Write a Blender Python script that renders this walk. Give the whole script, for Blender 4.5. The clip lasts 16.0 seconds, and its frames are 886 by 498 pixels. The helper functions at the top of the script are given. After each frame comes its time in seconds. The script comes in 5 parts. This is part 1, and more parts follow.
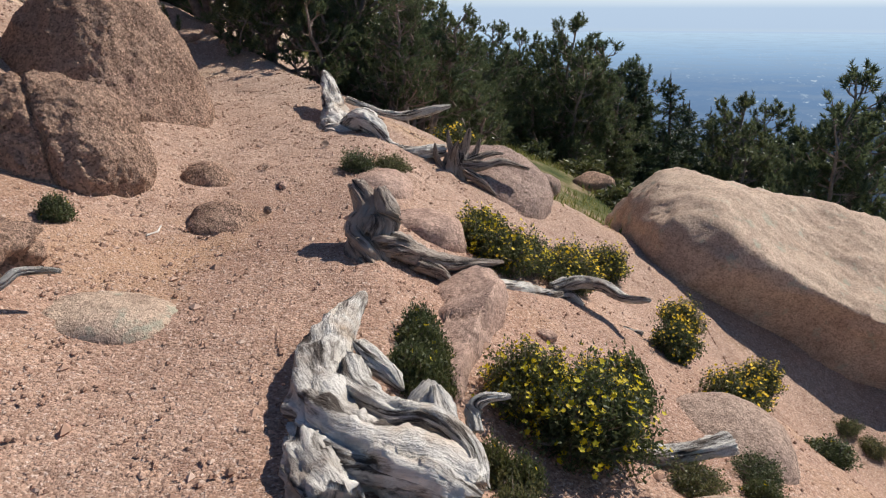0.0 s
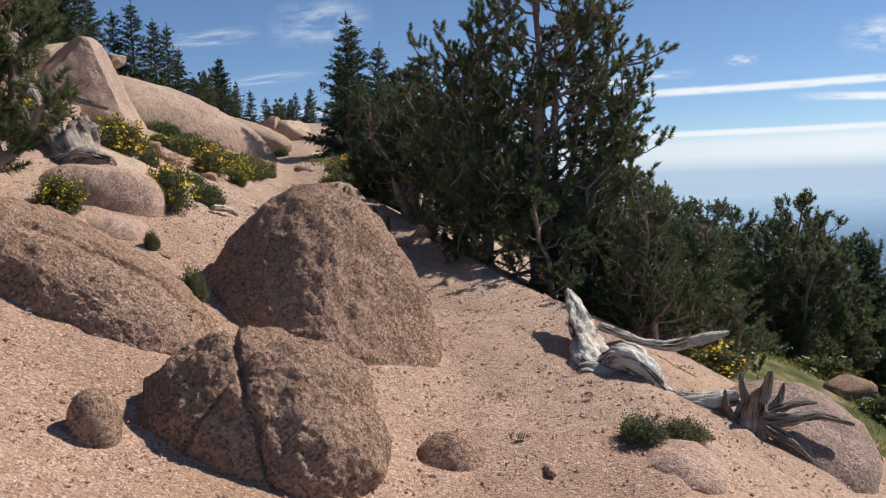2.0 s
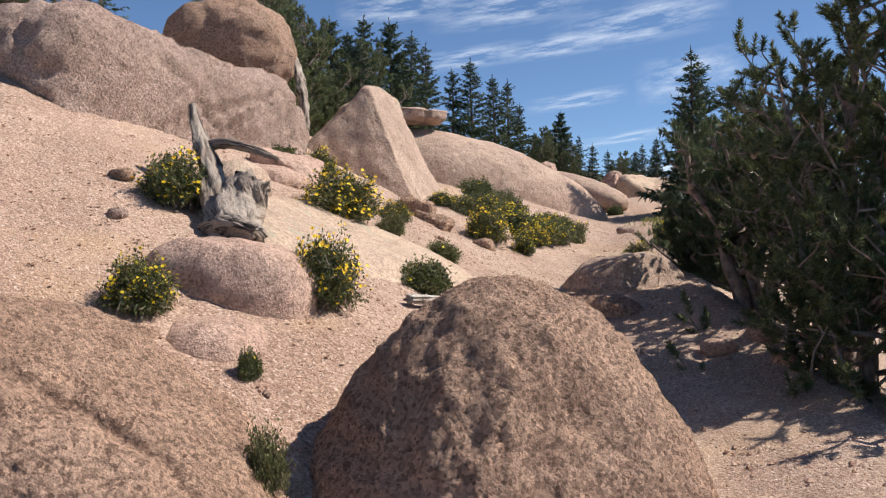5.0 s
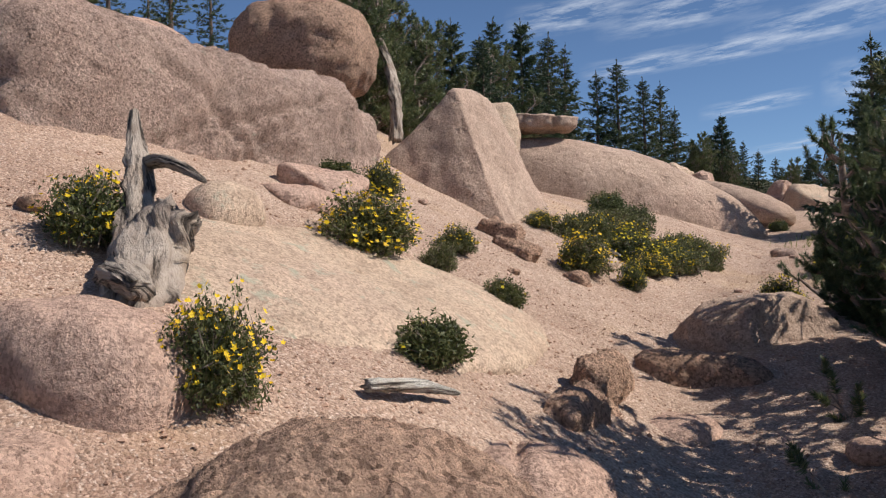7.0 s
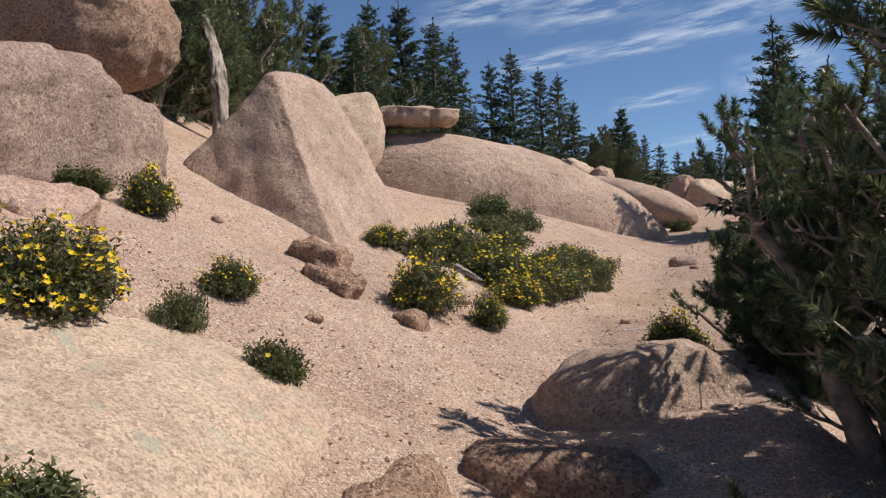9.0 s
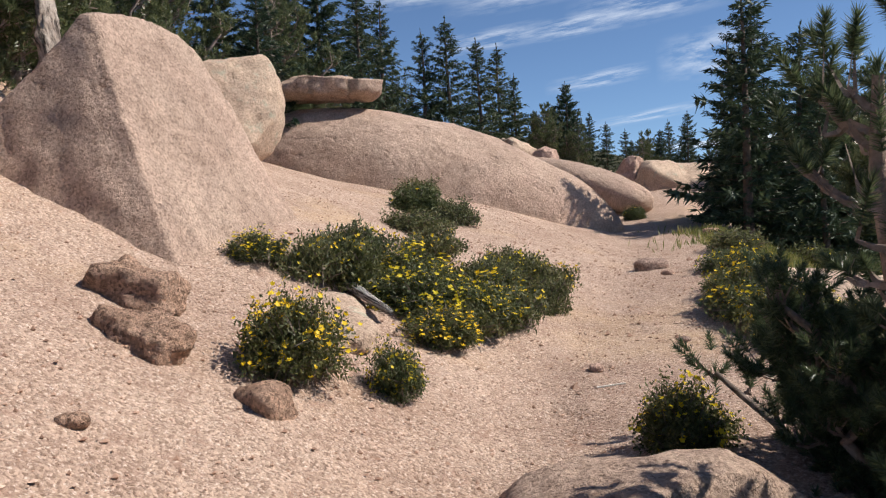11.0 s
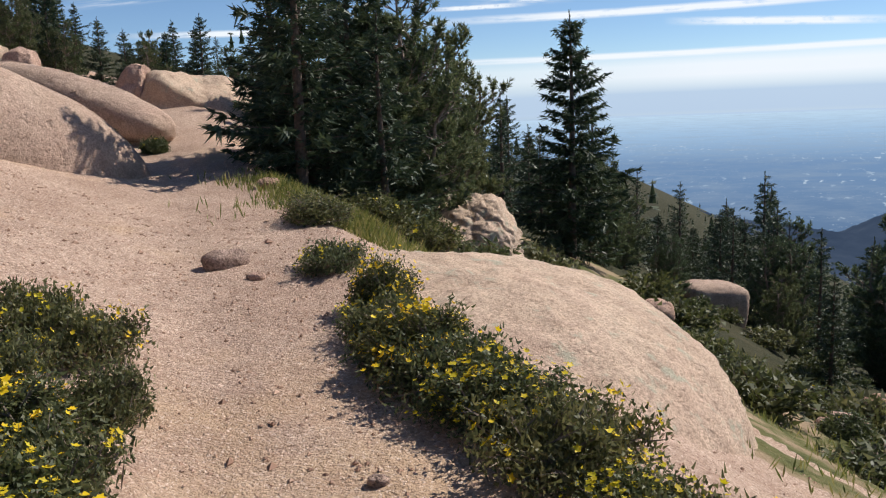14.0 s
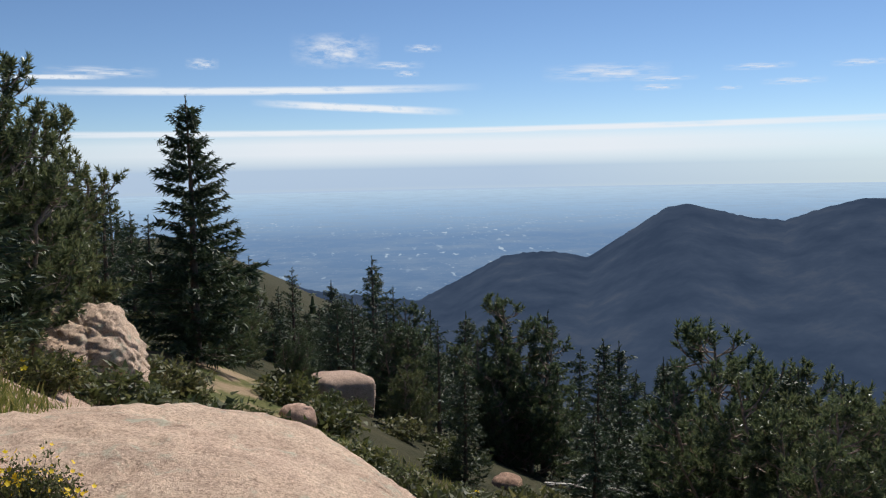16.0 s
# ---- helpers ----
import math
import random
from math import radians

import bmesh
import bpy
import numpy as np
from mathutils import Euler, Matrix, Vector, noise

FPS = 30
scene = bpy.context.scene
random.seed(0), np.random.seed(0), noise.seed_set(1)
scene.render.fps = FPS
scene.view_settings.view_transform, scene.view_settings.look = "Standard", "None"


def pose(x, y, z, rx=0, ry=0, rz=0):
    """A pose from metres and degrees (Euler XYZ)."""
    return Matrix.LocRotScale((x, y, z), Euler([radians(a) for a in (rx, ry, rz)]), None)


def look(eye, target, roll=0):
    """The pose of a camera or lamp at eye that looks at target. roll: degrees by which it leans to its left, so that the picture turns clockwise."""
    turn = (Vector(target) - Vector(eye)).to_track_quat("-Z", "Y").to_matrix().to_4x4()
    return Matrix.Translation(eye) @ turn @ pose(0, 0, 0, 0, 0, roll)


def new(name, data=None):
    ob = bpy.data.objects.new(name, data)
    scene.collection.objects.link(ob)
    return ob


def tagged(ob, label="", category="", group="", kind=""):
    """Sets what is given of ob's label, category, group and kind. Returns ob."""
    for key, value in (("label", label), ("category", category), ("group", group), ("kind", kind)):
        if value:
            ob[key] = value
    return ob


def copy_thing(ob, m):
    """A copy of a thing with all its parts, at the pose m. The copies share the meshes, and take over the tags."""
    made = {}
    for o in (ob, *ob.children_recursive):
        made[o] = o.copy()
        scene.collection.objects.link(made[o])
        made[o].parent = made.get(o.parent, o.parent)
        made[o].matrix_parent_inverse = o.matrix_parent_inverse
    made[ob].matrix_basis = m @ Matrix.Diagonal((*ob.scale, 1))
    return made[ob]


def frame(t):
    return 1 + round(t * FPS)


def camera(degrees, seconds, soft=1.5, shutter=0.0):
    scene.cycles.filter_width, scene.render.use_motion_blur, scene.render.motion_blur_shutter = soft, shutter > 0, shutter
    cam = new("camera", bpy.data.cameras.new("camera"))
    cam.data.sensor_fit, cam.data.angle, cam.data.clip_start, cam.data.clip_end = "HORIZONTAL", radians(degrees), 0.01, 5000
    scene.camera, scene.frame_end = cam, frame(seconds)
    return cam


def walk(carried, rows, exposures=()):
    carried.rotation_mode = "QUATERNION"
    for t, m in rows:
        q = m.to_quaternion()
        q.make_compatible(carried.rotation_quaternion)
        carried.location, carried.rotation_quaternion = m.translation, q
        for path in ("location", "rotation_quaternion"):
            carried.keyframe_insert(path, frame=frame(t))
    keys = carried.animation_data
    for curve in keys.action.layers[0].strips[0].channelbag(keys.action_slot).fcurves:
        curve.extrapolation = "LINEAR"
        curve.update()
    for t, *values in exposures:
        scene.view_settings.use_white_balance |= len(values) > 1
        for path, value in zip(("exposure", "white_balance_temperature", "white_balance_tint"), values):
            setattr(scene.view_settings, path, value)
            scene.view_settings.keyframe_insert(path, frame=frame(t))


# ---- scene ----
cam = camera(54.6, 16.0, soft=1.2)
METRES, EYE, TILT, LEAN, TURN = 13.5, 1.55, -15.5, 0.0, 0.0
ROWS = [
    (0.0, 0.0, 0.0, 0.0, 0.0, 0.0, 0.0),
    (0.5, -0.0162, 0.0216, 0.0113, 2.22, 3.72, 1.18),
    (1.0, -0.0262, 0.0481, 0.0214, 6.29, 6.38, 0.55),
    (1.5, -0.0383, 0.0681, 0.0328, 10.36, 9.2, -1.39),
    (2.0, -0.0502, 0.0881, 0.0467, 11.21, 10.77, -1.22),
    (2.5, -0.0553, 0.1176, 0.0588, 12.74, 11.15, -1.55),
    (3.0, -0.0637, 0.145, 0.0687, 15.98, 12.16, -2.52),
    (3.5, -0.0691, 0.1737, 0.0786, 19.72, 13.2, -2.11),
    (4.0, -0.0715, 0.2084, 0.0891, 23.82, 12.79, -2.86),
    (4.5, -0.0765, 0.2424, 0.0979, 27.45, 12.11, -4.34),
    (5.0, -0.0733, 0.2729, 0.107, 34.42, 12.74, -7.4),
    (7.5, -0.1089, 0.4185, 0.1646, 45.55, 11.62, -9.95),
    (8.0, -0.1197, 0.4504, 0.1765, 41.86, 12.25, -9.45),
    (8.5, -0.1327, 0.48, 0.1871, 40.76, 12.15, -8.89),
    (9.0, -0.1501, 0.5067, 0.2022, 40.17, 12.31, -7.49),
    (11.5, -0.2485, 0.6414, 0.2577, 32.95, 10.57, -5.36),
    (12.0, -0.2693, 0.6614, 0.2698, 27.13, 9.12, -3.05),
    (12.5, -0.2908, 0.6831, 0.2876, 21.33, 8.32, -3.52),
    (13.0, -0.3075, 0.7023, 0.2969, 14.83, 7.23, -3.43),
    (13.5, -0.3253, 0.7218, 0.3178, 9.09, 6.77, -0.25),
    (14.0, -0.3321, 0.7486, 0.3279, 3.74, 5.87, 1.28),
    (14.5, -0.3386, 0.769, 0.3381, -7.24, 7.1, 2.37),
    (15.0, -0.3481, 0.7819, 0.35, -16.07, 8.04, 4.96),
    (15.5, -0.3539, 0.8006, 0.3551, -20.07, 8.62, 6.54),
    (16.0, -0.3613, 0.8203, 0.3662, -22.35, 9.05, 7.21),
]
walk(cam, [(t, pose(0, 0, EYE, TILT, LEAN, TURN) @ pose(METRES * x, METRES * y, METRES * z, 90 + pitch, roll, yaw)) for t, x, y, z, yaw, pitch, roll in ROWS],
     ((0.0, 0.06), (0.5, -0.06), (1.0, -0.08), (2.0, 0.05), (3.5, 0.24), (5.0, 0.36), (7.5, 0.02), (9.0, 0.1), (11.5, 0.32), (12.0, 0.4), (12.5, 0.4), (13.5, 0.2), (14.5, 0.02), (15.0, -0.06), (16.0, -0.06)))

# ---- light: morning sun from the east-north-east, clear sky ----
SUN_UP, SUN_WAY = 46.0, 56.0   # elevation; degrees clockwise from +y
world = bpy.data.worlds.new("sky")
scene.world = world
world.use_nodes = True
wn = world.node_tree
sky = wn.nodes.new("ShaderNodeTexSky")
sky.sky_type, sky.sun_disc = "NISHITA", False
sky.sun_elevation, sky.sun_rotation = radians(SUN_UP), radians(SUN_WAY)
sky.altitude, sky.air_density, sky.dust_density, sky.ozone_density = 3000, 1.0, 0.05, 5.0
wn.nodes["Background"].inputs[1].default_value = 0.098
wn.links.new(sky.outputs[0], wn.nodes["Background"].inputs[0])
sun = new("sun", bpy.data.lights.new("sun", "SUN"))
sun.data.energy, sun.data.angle, sun.data.color = 5.0, radians(0.5), (1.0, 0.95, 0.88)
su, sw = radians(SUN_UP), radians(SUN_WAY)
SUN_DIR = Vector((math.sin(sw) * math.cos(su), math.cos(sw) * math.cos(su), math.sin(su)))
sun.matrix_world = look(SUN_DIR * 100, (0, 0, 0))


# ---- materials ----
class Nodes:
    """A short hand for node materials."""

    def __init__(self, name, roughness=0.9, specular=0.2):
        self.m = bpy.data.materials.new(name)
        self.m.use_nodes = True
        self.t = self.m.node_tree
        self.bsdf = self.t.nodes["Principled BSDF"]
        self.bsdf.inputs["Roughness"].default_value = roughness
        self.bsdf.inputs["Specular IOR Level"].default_value = specular
        self.co = self.t.nodes.new("ShaderNodeTexCoord").outputs["Object"]

    def add(self, kind, links=(), operation="", feature="", data_type="", blend_type="", use_clamp=False):
        n = self.t.nodes.new(kind)
        if operation:
            n.operation = operation
        if feature:
            n.feature = feature
        if data_type:
            n.data_type, n.blend_type = data_type, blend_type
        if use_clamp:
            n.use_clamp = True
        for socket, v in links:
            if isinstance(v, bpy.types.NodeSocket):
                self.t.links.new(v, n.inputs[socket])
            else:
                n.inputs[socket].default_value = v
        return n

    def noise(self, scale, detail=4, rough=0.6, co=None):
        return self.add("ShaderNodeTexNoise", [("Vector", co or self.co), ("Scale", scale), ("Detail", detail), ("Roughness", rough)]).outputs["Fac"]

    def voronoi(self, scale, feature="F1", out="Distance"):
        return self.add("ShaderNodeTexVoronoi", [("Vector", self.co), ("Scale", scale)], feature=feature).outputs[out]

    def ramp(self, fac, stops):
        r = self.add("ShaderNodeValToRGB", [("Fac", fac)])
        e = r.color_ramp.elements
        e[0].position, e[0].color = stops[0][0], (*stops[0][1], 1)
        e[1].position, e[1].color = stops[-1][0], (*stops[-1][1], 1)
        for p, c in stops[1:-1]:
            e.new(p).color = (*c, 1)
        return r.outputs[0]

    def mask(self, fac, lo, hi):
        return self.add("ShaderNodeMapRange", [("Value", fac), ("From Min", lo), ("From Max", hi)]).outputs[0]

    def mix(self, fac, a, b, kind="MIX"):
        n = self.add("ShaderNodeMix", data_type="RGBA", blend_type=kind)
        for i, v in ((0, fac), (6, a), (7, b)):
            if isinstance(v, bpy.types.NodeSocket):
                self.t.links.new(v, n.inputs[i])
            else:
                n.inputs[i].default_value = v if i == 0 else (*v, 1)
        return n.outputs[2]

    def bump(self, height, distance, strength=1.0, normal=None):
        links = [("Height", height), ("Distance", distance), ("Strength", strength)]
        if normal:
            links.append(("Normal", normal))
        return self.add("ShaderNodeBump", links).outputs[0]

    def done(self, colour, normal=None, roughness=None):
        self.t.links.new(colour, self.bsdf.inputs["Base Color"])
        if normal:
            self.t.links.new(normal, self.bsdf.inputs["Normal"])
        if roughness:
            self.t.links.new(roughness, self.bsdf.inputs["Roughness"])
        return self.m


def gravel_material():
    k = Nodes("pink_granite_gravel", 0.95, 0.15)
    base = k.ramp(k.noise(1.1, 6), [(0.3, (0.345, 0.236, 0.176)), (0.5, (0.44, 0.316, 0.24)), (0.72, (0.525, 0.392, 0.302))])
    grain = k.add("ShaderNodeTexVoronoi", [("Vector", k.co), ("Scale", 95.0)])
    tone = k.ramp(k.add("ShaderNodeSeparateColor", [("Color", grain.outputs["Color"])]).outputs[0], [(0.0, (0.48, 0.41, 0.38)), (0.5, (0.98, 0.96, 0.94)), (1.0, (1.35, 1.32, 1.3))])
    colour = k.mix(0.8, base, tone, "MULTIPLY")
    colour = k.mix(k.mask(k.noise(9, 5), 0.52, 0.75), colour, (0.35, 0.225, 0.165))
    ochre = k.mask(k.noise(0.7, 5), 0.55, 0.75)
    colour = k.mix(ochre, colour, (0.50, 0.34, 0.21))
    along = k.add("ShaderNodeSeparateXYZ", [("Vector", k.co)]).outputs["Y"]
    colour = k.mix(k.mask(along, 8.5, 4.0), colour, k.mix(1.0, colour, (1.0, 0.89, 0.84), "MULTIPLY"))   # redder grit at the lower end
    n = k.bump(k.noise(5, 7, 0.65), 0.06, 0.6)
    n = k.bump(k.noise(60, 4, 0.62), 0.011, 1.0, n)
    # dark flecks: uneven grit tone, with the shade between grains painted in
    colour = k.mix(k.add("ShaderNodeMath", [(0, k.mask(k.noise(75, 4, 0.65), 0.46, 0.33)), (1, 0.75)], operation="MULTIPLY").outputs[0], colour, (0.22, 0.135, 0.1))
    colour = k.mix(k.add("ShaderNodeMath", [(0, k.mask(k.noise(70, 4, 0.65), 0.55, 0.66)), (1, 0.78)], operation="MULTIPLY").outputs[0], colour, (0.76, 0.6, 0.49))
    n = k.bump(grain.outputs["Distance"], -0.004, 0.8, n)
    return k.done(colour, n)


def meadow_material():
    k = Nodes("dry_meadow_soil", 0.95, 0.1)
    colour = k.ramp(k.noise(1.3, 7), [(0.34, (0.06, 0.075, 0.025)), (0.48, (0.13, 0.125, 0.05)), (0.58, (0.3, 0.22, 0.14))])
    return k.done(colour, k.bump(k.noise(20, 6), 0.05, 0.8))


def forest_floor_material():
    k = Nodes("needle_litter", 0.95, 0.1)
    return k.done(k.ramp(k.noise(0.8, 7), [(0.3, (0.03, 0.032, 0.016)), (0.6, (0.06, 0.055, 0.03)), (0.8, (0.12, 0.09, 0.055))]), k.bump(k.noise(9, 5), 0.1, 0.8))


def granite(name, low, high, lichen=0.0, grain=64.0, pit=1.0, dark=0.35, broad=1.0, relief=1.0):
    """Coarse pink granite: two tones, crystal grain, weather stains, lichen."""
    k = Nodes(name, 0.88, 0.25)
    colour = k.ramp(k.noise(1.6, 7, 0.65), [(0.3, low), (0.7, high)])
    patch = k.ramp(k.noise(7.5, 9, 0.72), [(0.3, (0.72, 0.68, 0.66)), (0.5, (1, 1, 1)), (0.7, (1.14, 1.13, 1.12))])
    colour = k.mix(0.9, colour, patch, "MULTIPLY")
    rosy = k.mask(k.noise(0.9, 4, 0.6), 0.5, 0.72)
    colour = k.mix(k.add("ShaderNodeMath", [(0, rosy), (1, 0.35)], operation="MULTIPLY").outputs[0], colour, (0.50, 0.325, 0.255))
    grains = k.add("ShaderNodeTexVoronoi", [("Vector", k.co), ("Scale", grain * 1.4)])
    tone = k.ramp(k.add("ShaderNodeSeparateColor", [("Color", grains.outputs["Color"])]).outputs[0], [(0.0, (0.6 - 0.13 * pit, 0.55 - 0.13 * pit, 0.53 - 0.13 * pit)), (0.4, (0.95, 0.93, 0.92)), (1.0, (1.2 + 0.16 * pit, 1.18 + 0.16 * pit, 1.16 + 0.16 * pit))])
    colour = k.mix(0.75, colour, tone, "MULTIPLY")
    stain = k.mask(k.noise(2.7, 8, 0.7), 0.52, 0.8)
    colour = k.mix(k.add("ShaderNodeMath", [(0, stain), (1, dark)], operation="MULTIPLY").outputs[0], colour, (0.17, 0.12, 0.10))
    if lichen:
        patch = k.mask(k.noise(5.5, 6, 0.7), 0.66 - 0.2 * lichen, 0.72 - 0.15 * lichen)
        colour = k.mix(k.add("ShaderNodeMath", [(0, patch), (1, 0.6)], operation="MULTIPLY").outputs[0], colour, (0.38, 0.40, 0.30))
    n = k.bump(k.noise(3.2, 5, 0.55), 0.10 * pit * broad, 0.6)
    n = k.bump(k.noise(11, 4, 0.55), 0.04 * pit * broad, 0.7, n)
    hole = k.mask(k.noise(6.5, 3, 0.5), 0.36, 0.26)
    n = k.bump(hole, -0.03 * pit * broad, 0.8, n)
    colour = k.mix(k.add('ShaderNodeMath', [(0, hole), (1, 0.2)], operation='MULTIPLY').outputs[0], colour, (0.2, 0.14, 0.11))
    n = k.bump(k.noise(grain, 5, 0.62), 0.022 * pit * relief, 0.8, n)
    pebbly = k.mask(k.noise(grain * 1.7, 3, 0.5), 0.5, 0.68)
    n = k.bump(pebbly, 0.010 * pit * relief, 0.65, n)
    n = k.bump(k.noise(grain * 2.6, 4, 0.65), 0.008 * pit, 0.8, n)
    colour = k.mix(k.add("ShaderNodeMath", [(0, k.mask(k.noise(grain * 1.3, 4, 0.6), 0.56, 0.7)), (1, min(0.8, 0.12 + 0.2 * pit))], operation="MULTIPLY").outputs[0], colour, (high[0] * 1.25, high[1] * 1.25, high[2] * 1.25))
    colour = k.mix(k.add("ShaderNodeMath", [(0, k.mask(k.noise(grain * 0.8, 5, 0.7), 0.46, 0.32)), (1, min(0.6, 0.12 + 0.16 * pit))], operation="MULTIPLY").outputs[0], colour, (low[0] * 0.4, low[1] * 0.38, low[2] * 0.4))
    return k.done(colour, n)


def deadwood_material(name="bleached_deadwood", pale=(0.7, 0.645, 0.57), mid=(0.34, 0.28, 0.23), deep=(0.06, 0.045, 0.035)):
    """Sun-bleached wood: pale grain, dark splits along it, tan and grey patches."""
    k = Nodes(name, 0.8, 0.25)
    uv = k.t.nodes.new("ShaderNodeUVMap").outputs[0]
    long = k.add("ShaderNodeMapping", [("Vector", uv), ("Scale", (14.0, 2.6, 1.0))]).outputs[0]
    fine = k.add("ShaderNodeMapping", [("Vector", uv), ("Scale", (60.0, 4.0, 1.0))]).outputs[0]
    a, b = k.noise(1.0, 7, 0.7, long), k.noise(1.0, 5, 0.7, fine)
    colour = k.ramp(k.noise(4, 6, 0.65), [(0.35, mid), (0.5, pale), (0.75, (pale[0] * 1.15, pale[1] * 1.16, pale[2] * 1.18))])
    colour = k.mix(k.mask(k.noise(2.2, 5), 0.56, 0.72), colour, (0.42, 0.27, 0.15))
    colour = k.mix(k.mask(a, 0.49, 0.41), colour, deep)
    colour = k.mix(k.add("ShaderNodeMath", [(0, k.mask(b, 0.5, 0.3)), (1, 0.6)], operation="MULTIPLY").outputs[0], colour, mid)
    n = k.bump(k.noise(7, 6, 0.7), 0.05, 0.7)
    n = k.bump(a, 0.035, 0.9, n)
    n = k.bump(b, 0.01, 0.9, n)
    return k.done(colour, n)


def bark_material(name, a, b):
    k = Nodes(name, 0.9, 0.15)
    return k.done(k.ramp(k.noise(18, 6), [(0.3, a), (0.7, b)]), k.bump(k.noise(25, 6), 0.02, 0.9))


def leaf_material(name, a, b, c, rough=0.55, clear=0.4):
    """Foliage that differs from leaf to leaf and from plant to plant, and lets some light through."""
    k = Nodes(name, rough, 0.45)
    g = k.t.nodes.new("ShaderNodeNewGeometry").outputs["Random Per Island"]
    colour = k.ramp(g, [(0.0, a), (0.55, b), (1.0, c)])
    tint = k.ramp(k.t.nodes.new("ShaderNodeObjectInfo").outputs["Random"], [(0.0, (0.8, 0.88, 0.85)), (1.0, (1.15, 1.06, 0.9))])
    colour = k.mix(1.0, colour, tint, "MULTIPLY")
    out = k.t.nodes["Material Output"]
    glow = k.add("ShaderNodeBsdfTranslucent", [("Color", colour)])
    both = k.add("ShaderNodeMixShader", [(0, clear), (1, k.bsdf.outputs[0]), (2, glow.outputs[0])])
    k.t.links.new(both.outputs[0], out.inputs[0])
    return k.done(colour)


GRAVEL, MEADOW, LITTER = gravel_material(), meadow_material(), forest_floor_material()
GRANITE = granite("pink_granite", (0.38, 0.265, 0.2), (0.52, 0.385, 0.295), relief=0.4, broad=0.7)
COARSE = granite("coarse_brown_granite", (0.425, 0.266, 0.184), (0.56, 0.368, 0.26), grain=56, pit=2.2, broad=0.2, dark=0.18)
PALE = granite("pale_lichened_granite", (0.46, 0.33, 0.24), (0.60, 0.46, 0.34), lichen=0.45, pit=0.75, broad=0.45, relief=0.45)
ROSE = granite("rose_granite", (0.47, 0.305, 0.23), (0.58, 0.405, 0.315), pit=0.8, relief=0.6)
CLIFF = granite("weathered_cliff_granite", (0.42, 0.29, 0.23), (0.57, 0.415, 0.335), lichen=0.2, pit=1.5)
DEADWOOD = deadwood_material()
OLDWOOD = deadwood_material("grey_brown_deadwood", (0.43, 0.35, 0.285), (0.27, 0.2, 0.155), (0.045, 0.034, 0.027))
BARK = bark_material("pine_bark", (0.15, 0.11, 0.088), (0.4, 0.31, 0.255))
SPRUCE_BARK = bark_material("spruce_bark", (0.09, 0.065, 0.05), (0.19, 0.14, 0.11))
NEEDLE = leaf_material("pine_needles", (0.075, 0.1, 0.05), (0.13, 0.155, 0.075), (0.225, 0.24, 0.125), rough=0.36, clear=0.42)
SPRUCE = leaf_material("spruce_needles", (0.036, 0.054, 0.03), (0.056, 0.082, 0.044), (0.09, 0.12, 0.06), clear=0.25)
BUSH = leaf_material("shrub_leaves", (0.05, 0.06, 0.02), (0.10, 0.115, 0.042), (0.19, 0.19, 0.085))
GREY_BUSH = leaf_material("grey_shrub_leaves", (0.06, 0.07, 0.03), (0.13, 0.14, 0.06), (0.22, 0.21, 0.10))
BLOOM = leaf_material("yellow_petals", (0.75, 0.52, 0.01), (0.85, 0.62, 0.015), (0.9, 0.72, 0.04))
GRASS = leaf_material("meadow_grass", (0.10, 0.13, 0.03), (0.20, 0.22, 0.06), (0.36, 0.31, 0.13))
TWIG = bark_material("grey_twigs", (0.12, 0.09, 0.07), (0.30, 0.24, 0.19))

# ---- the lie of the land: a trail along a hillside that rises to the west and falls to the east ----
TRAIL_Y = (-40, -6, 0, 4, 5.3, 7.3, 9.2, 10, 11, 12, 14.5, 16.3, 19.3, 21.5, 23, 26, 40, 80)
TRAIL_X = (1, 0.0, -0.5, -1.0, -1.1, -1.5, -3.0, -3.6, -4.2, -4.7, -5.4, -6.2, -7.4, -8.7, -9.4, -10.4, -15, -30)
TRAIL_Z = (-4, -0.75, 0.0, 0.44, 0.54, 0.78, 1.14, 1.38, 1.56, 1.72, 1.95, 2.14, 2.34, 2.55, 2.78, 3.25, 4.4, 7)


def smooth(a, lo, hi):
    k = np.clip((a - lo) / (hi - lo), 0, 1)
    return k * k * (3 - 2 * k)


def trail_at(y):
    """Centre and height of the trail, eased between its turning points."""
    y = np.asarray(y, float)
    steps = (-0.8, -0.4, 0, 0.4, 0.8)
    return (sum(np.interp(y + d, TRAIL_Y, TRAIL_X) for d in steps) / 5, sum(np.interp(y + d, TRAIL_Y, TRAIL_Z) for d in steps) / 5)


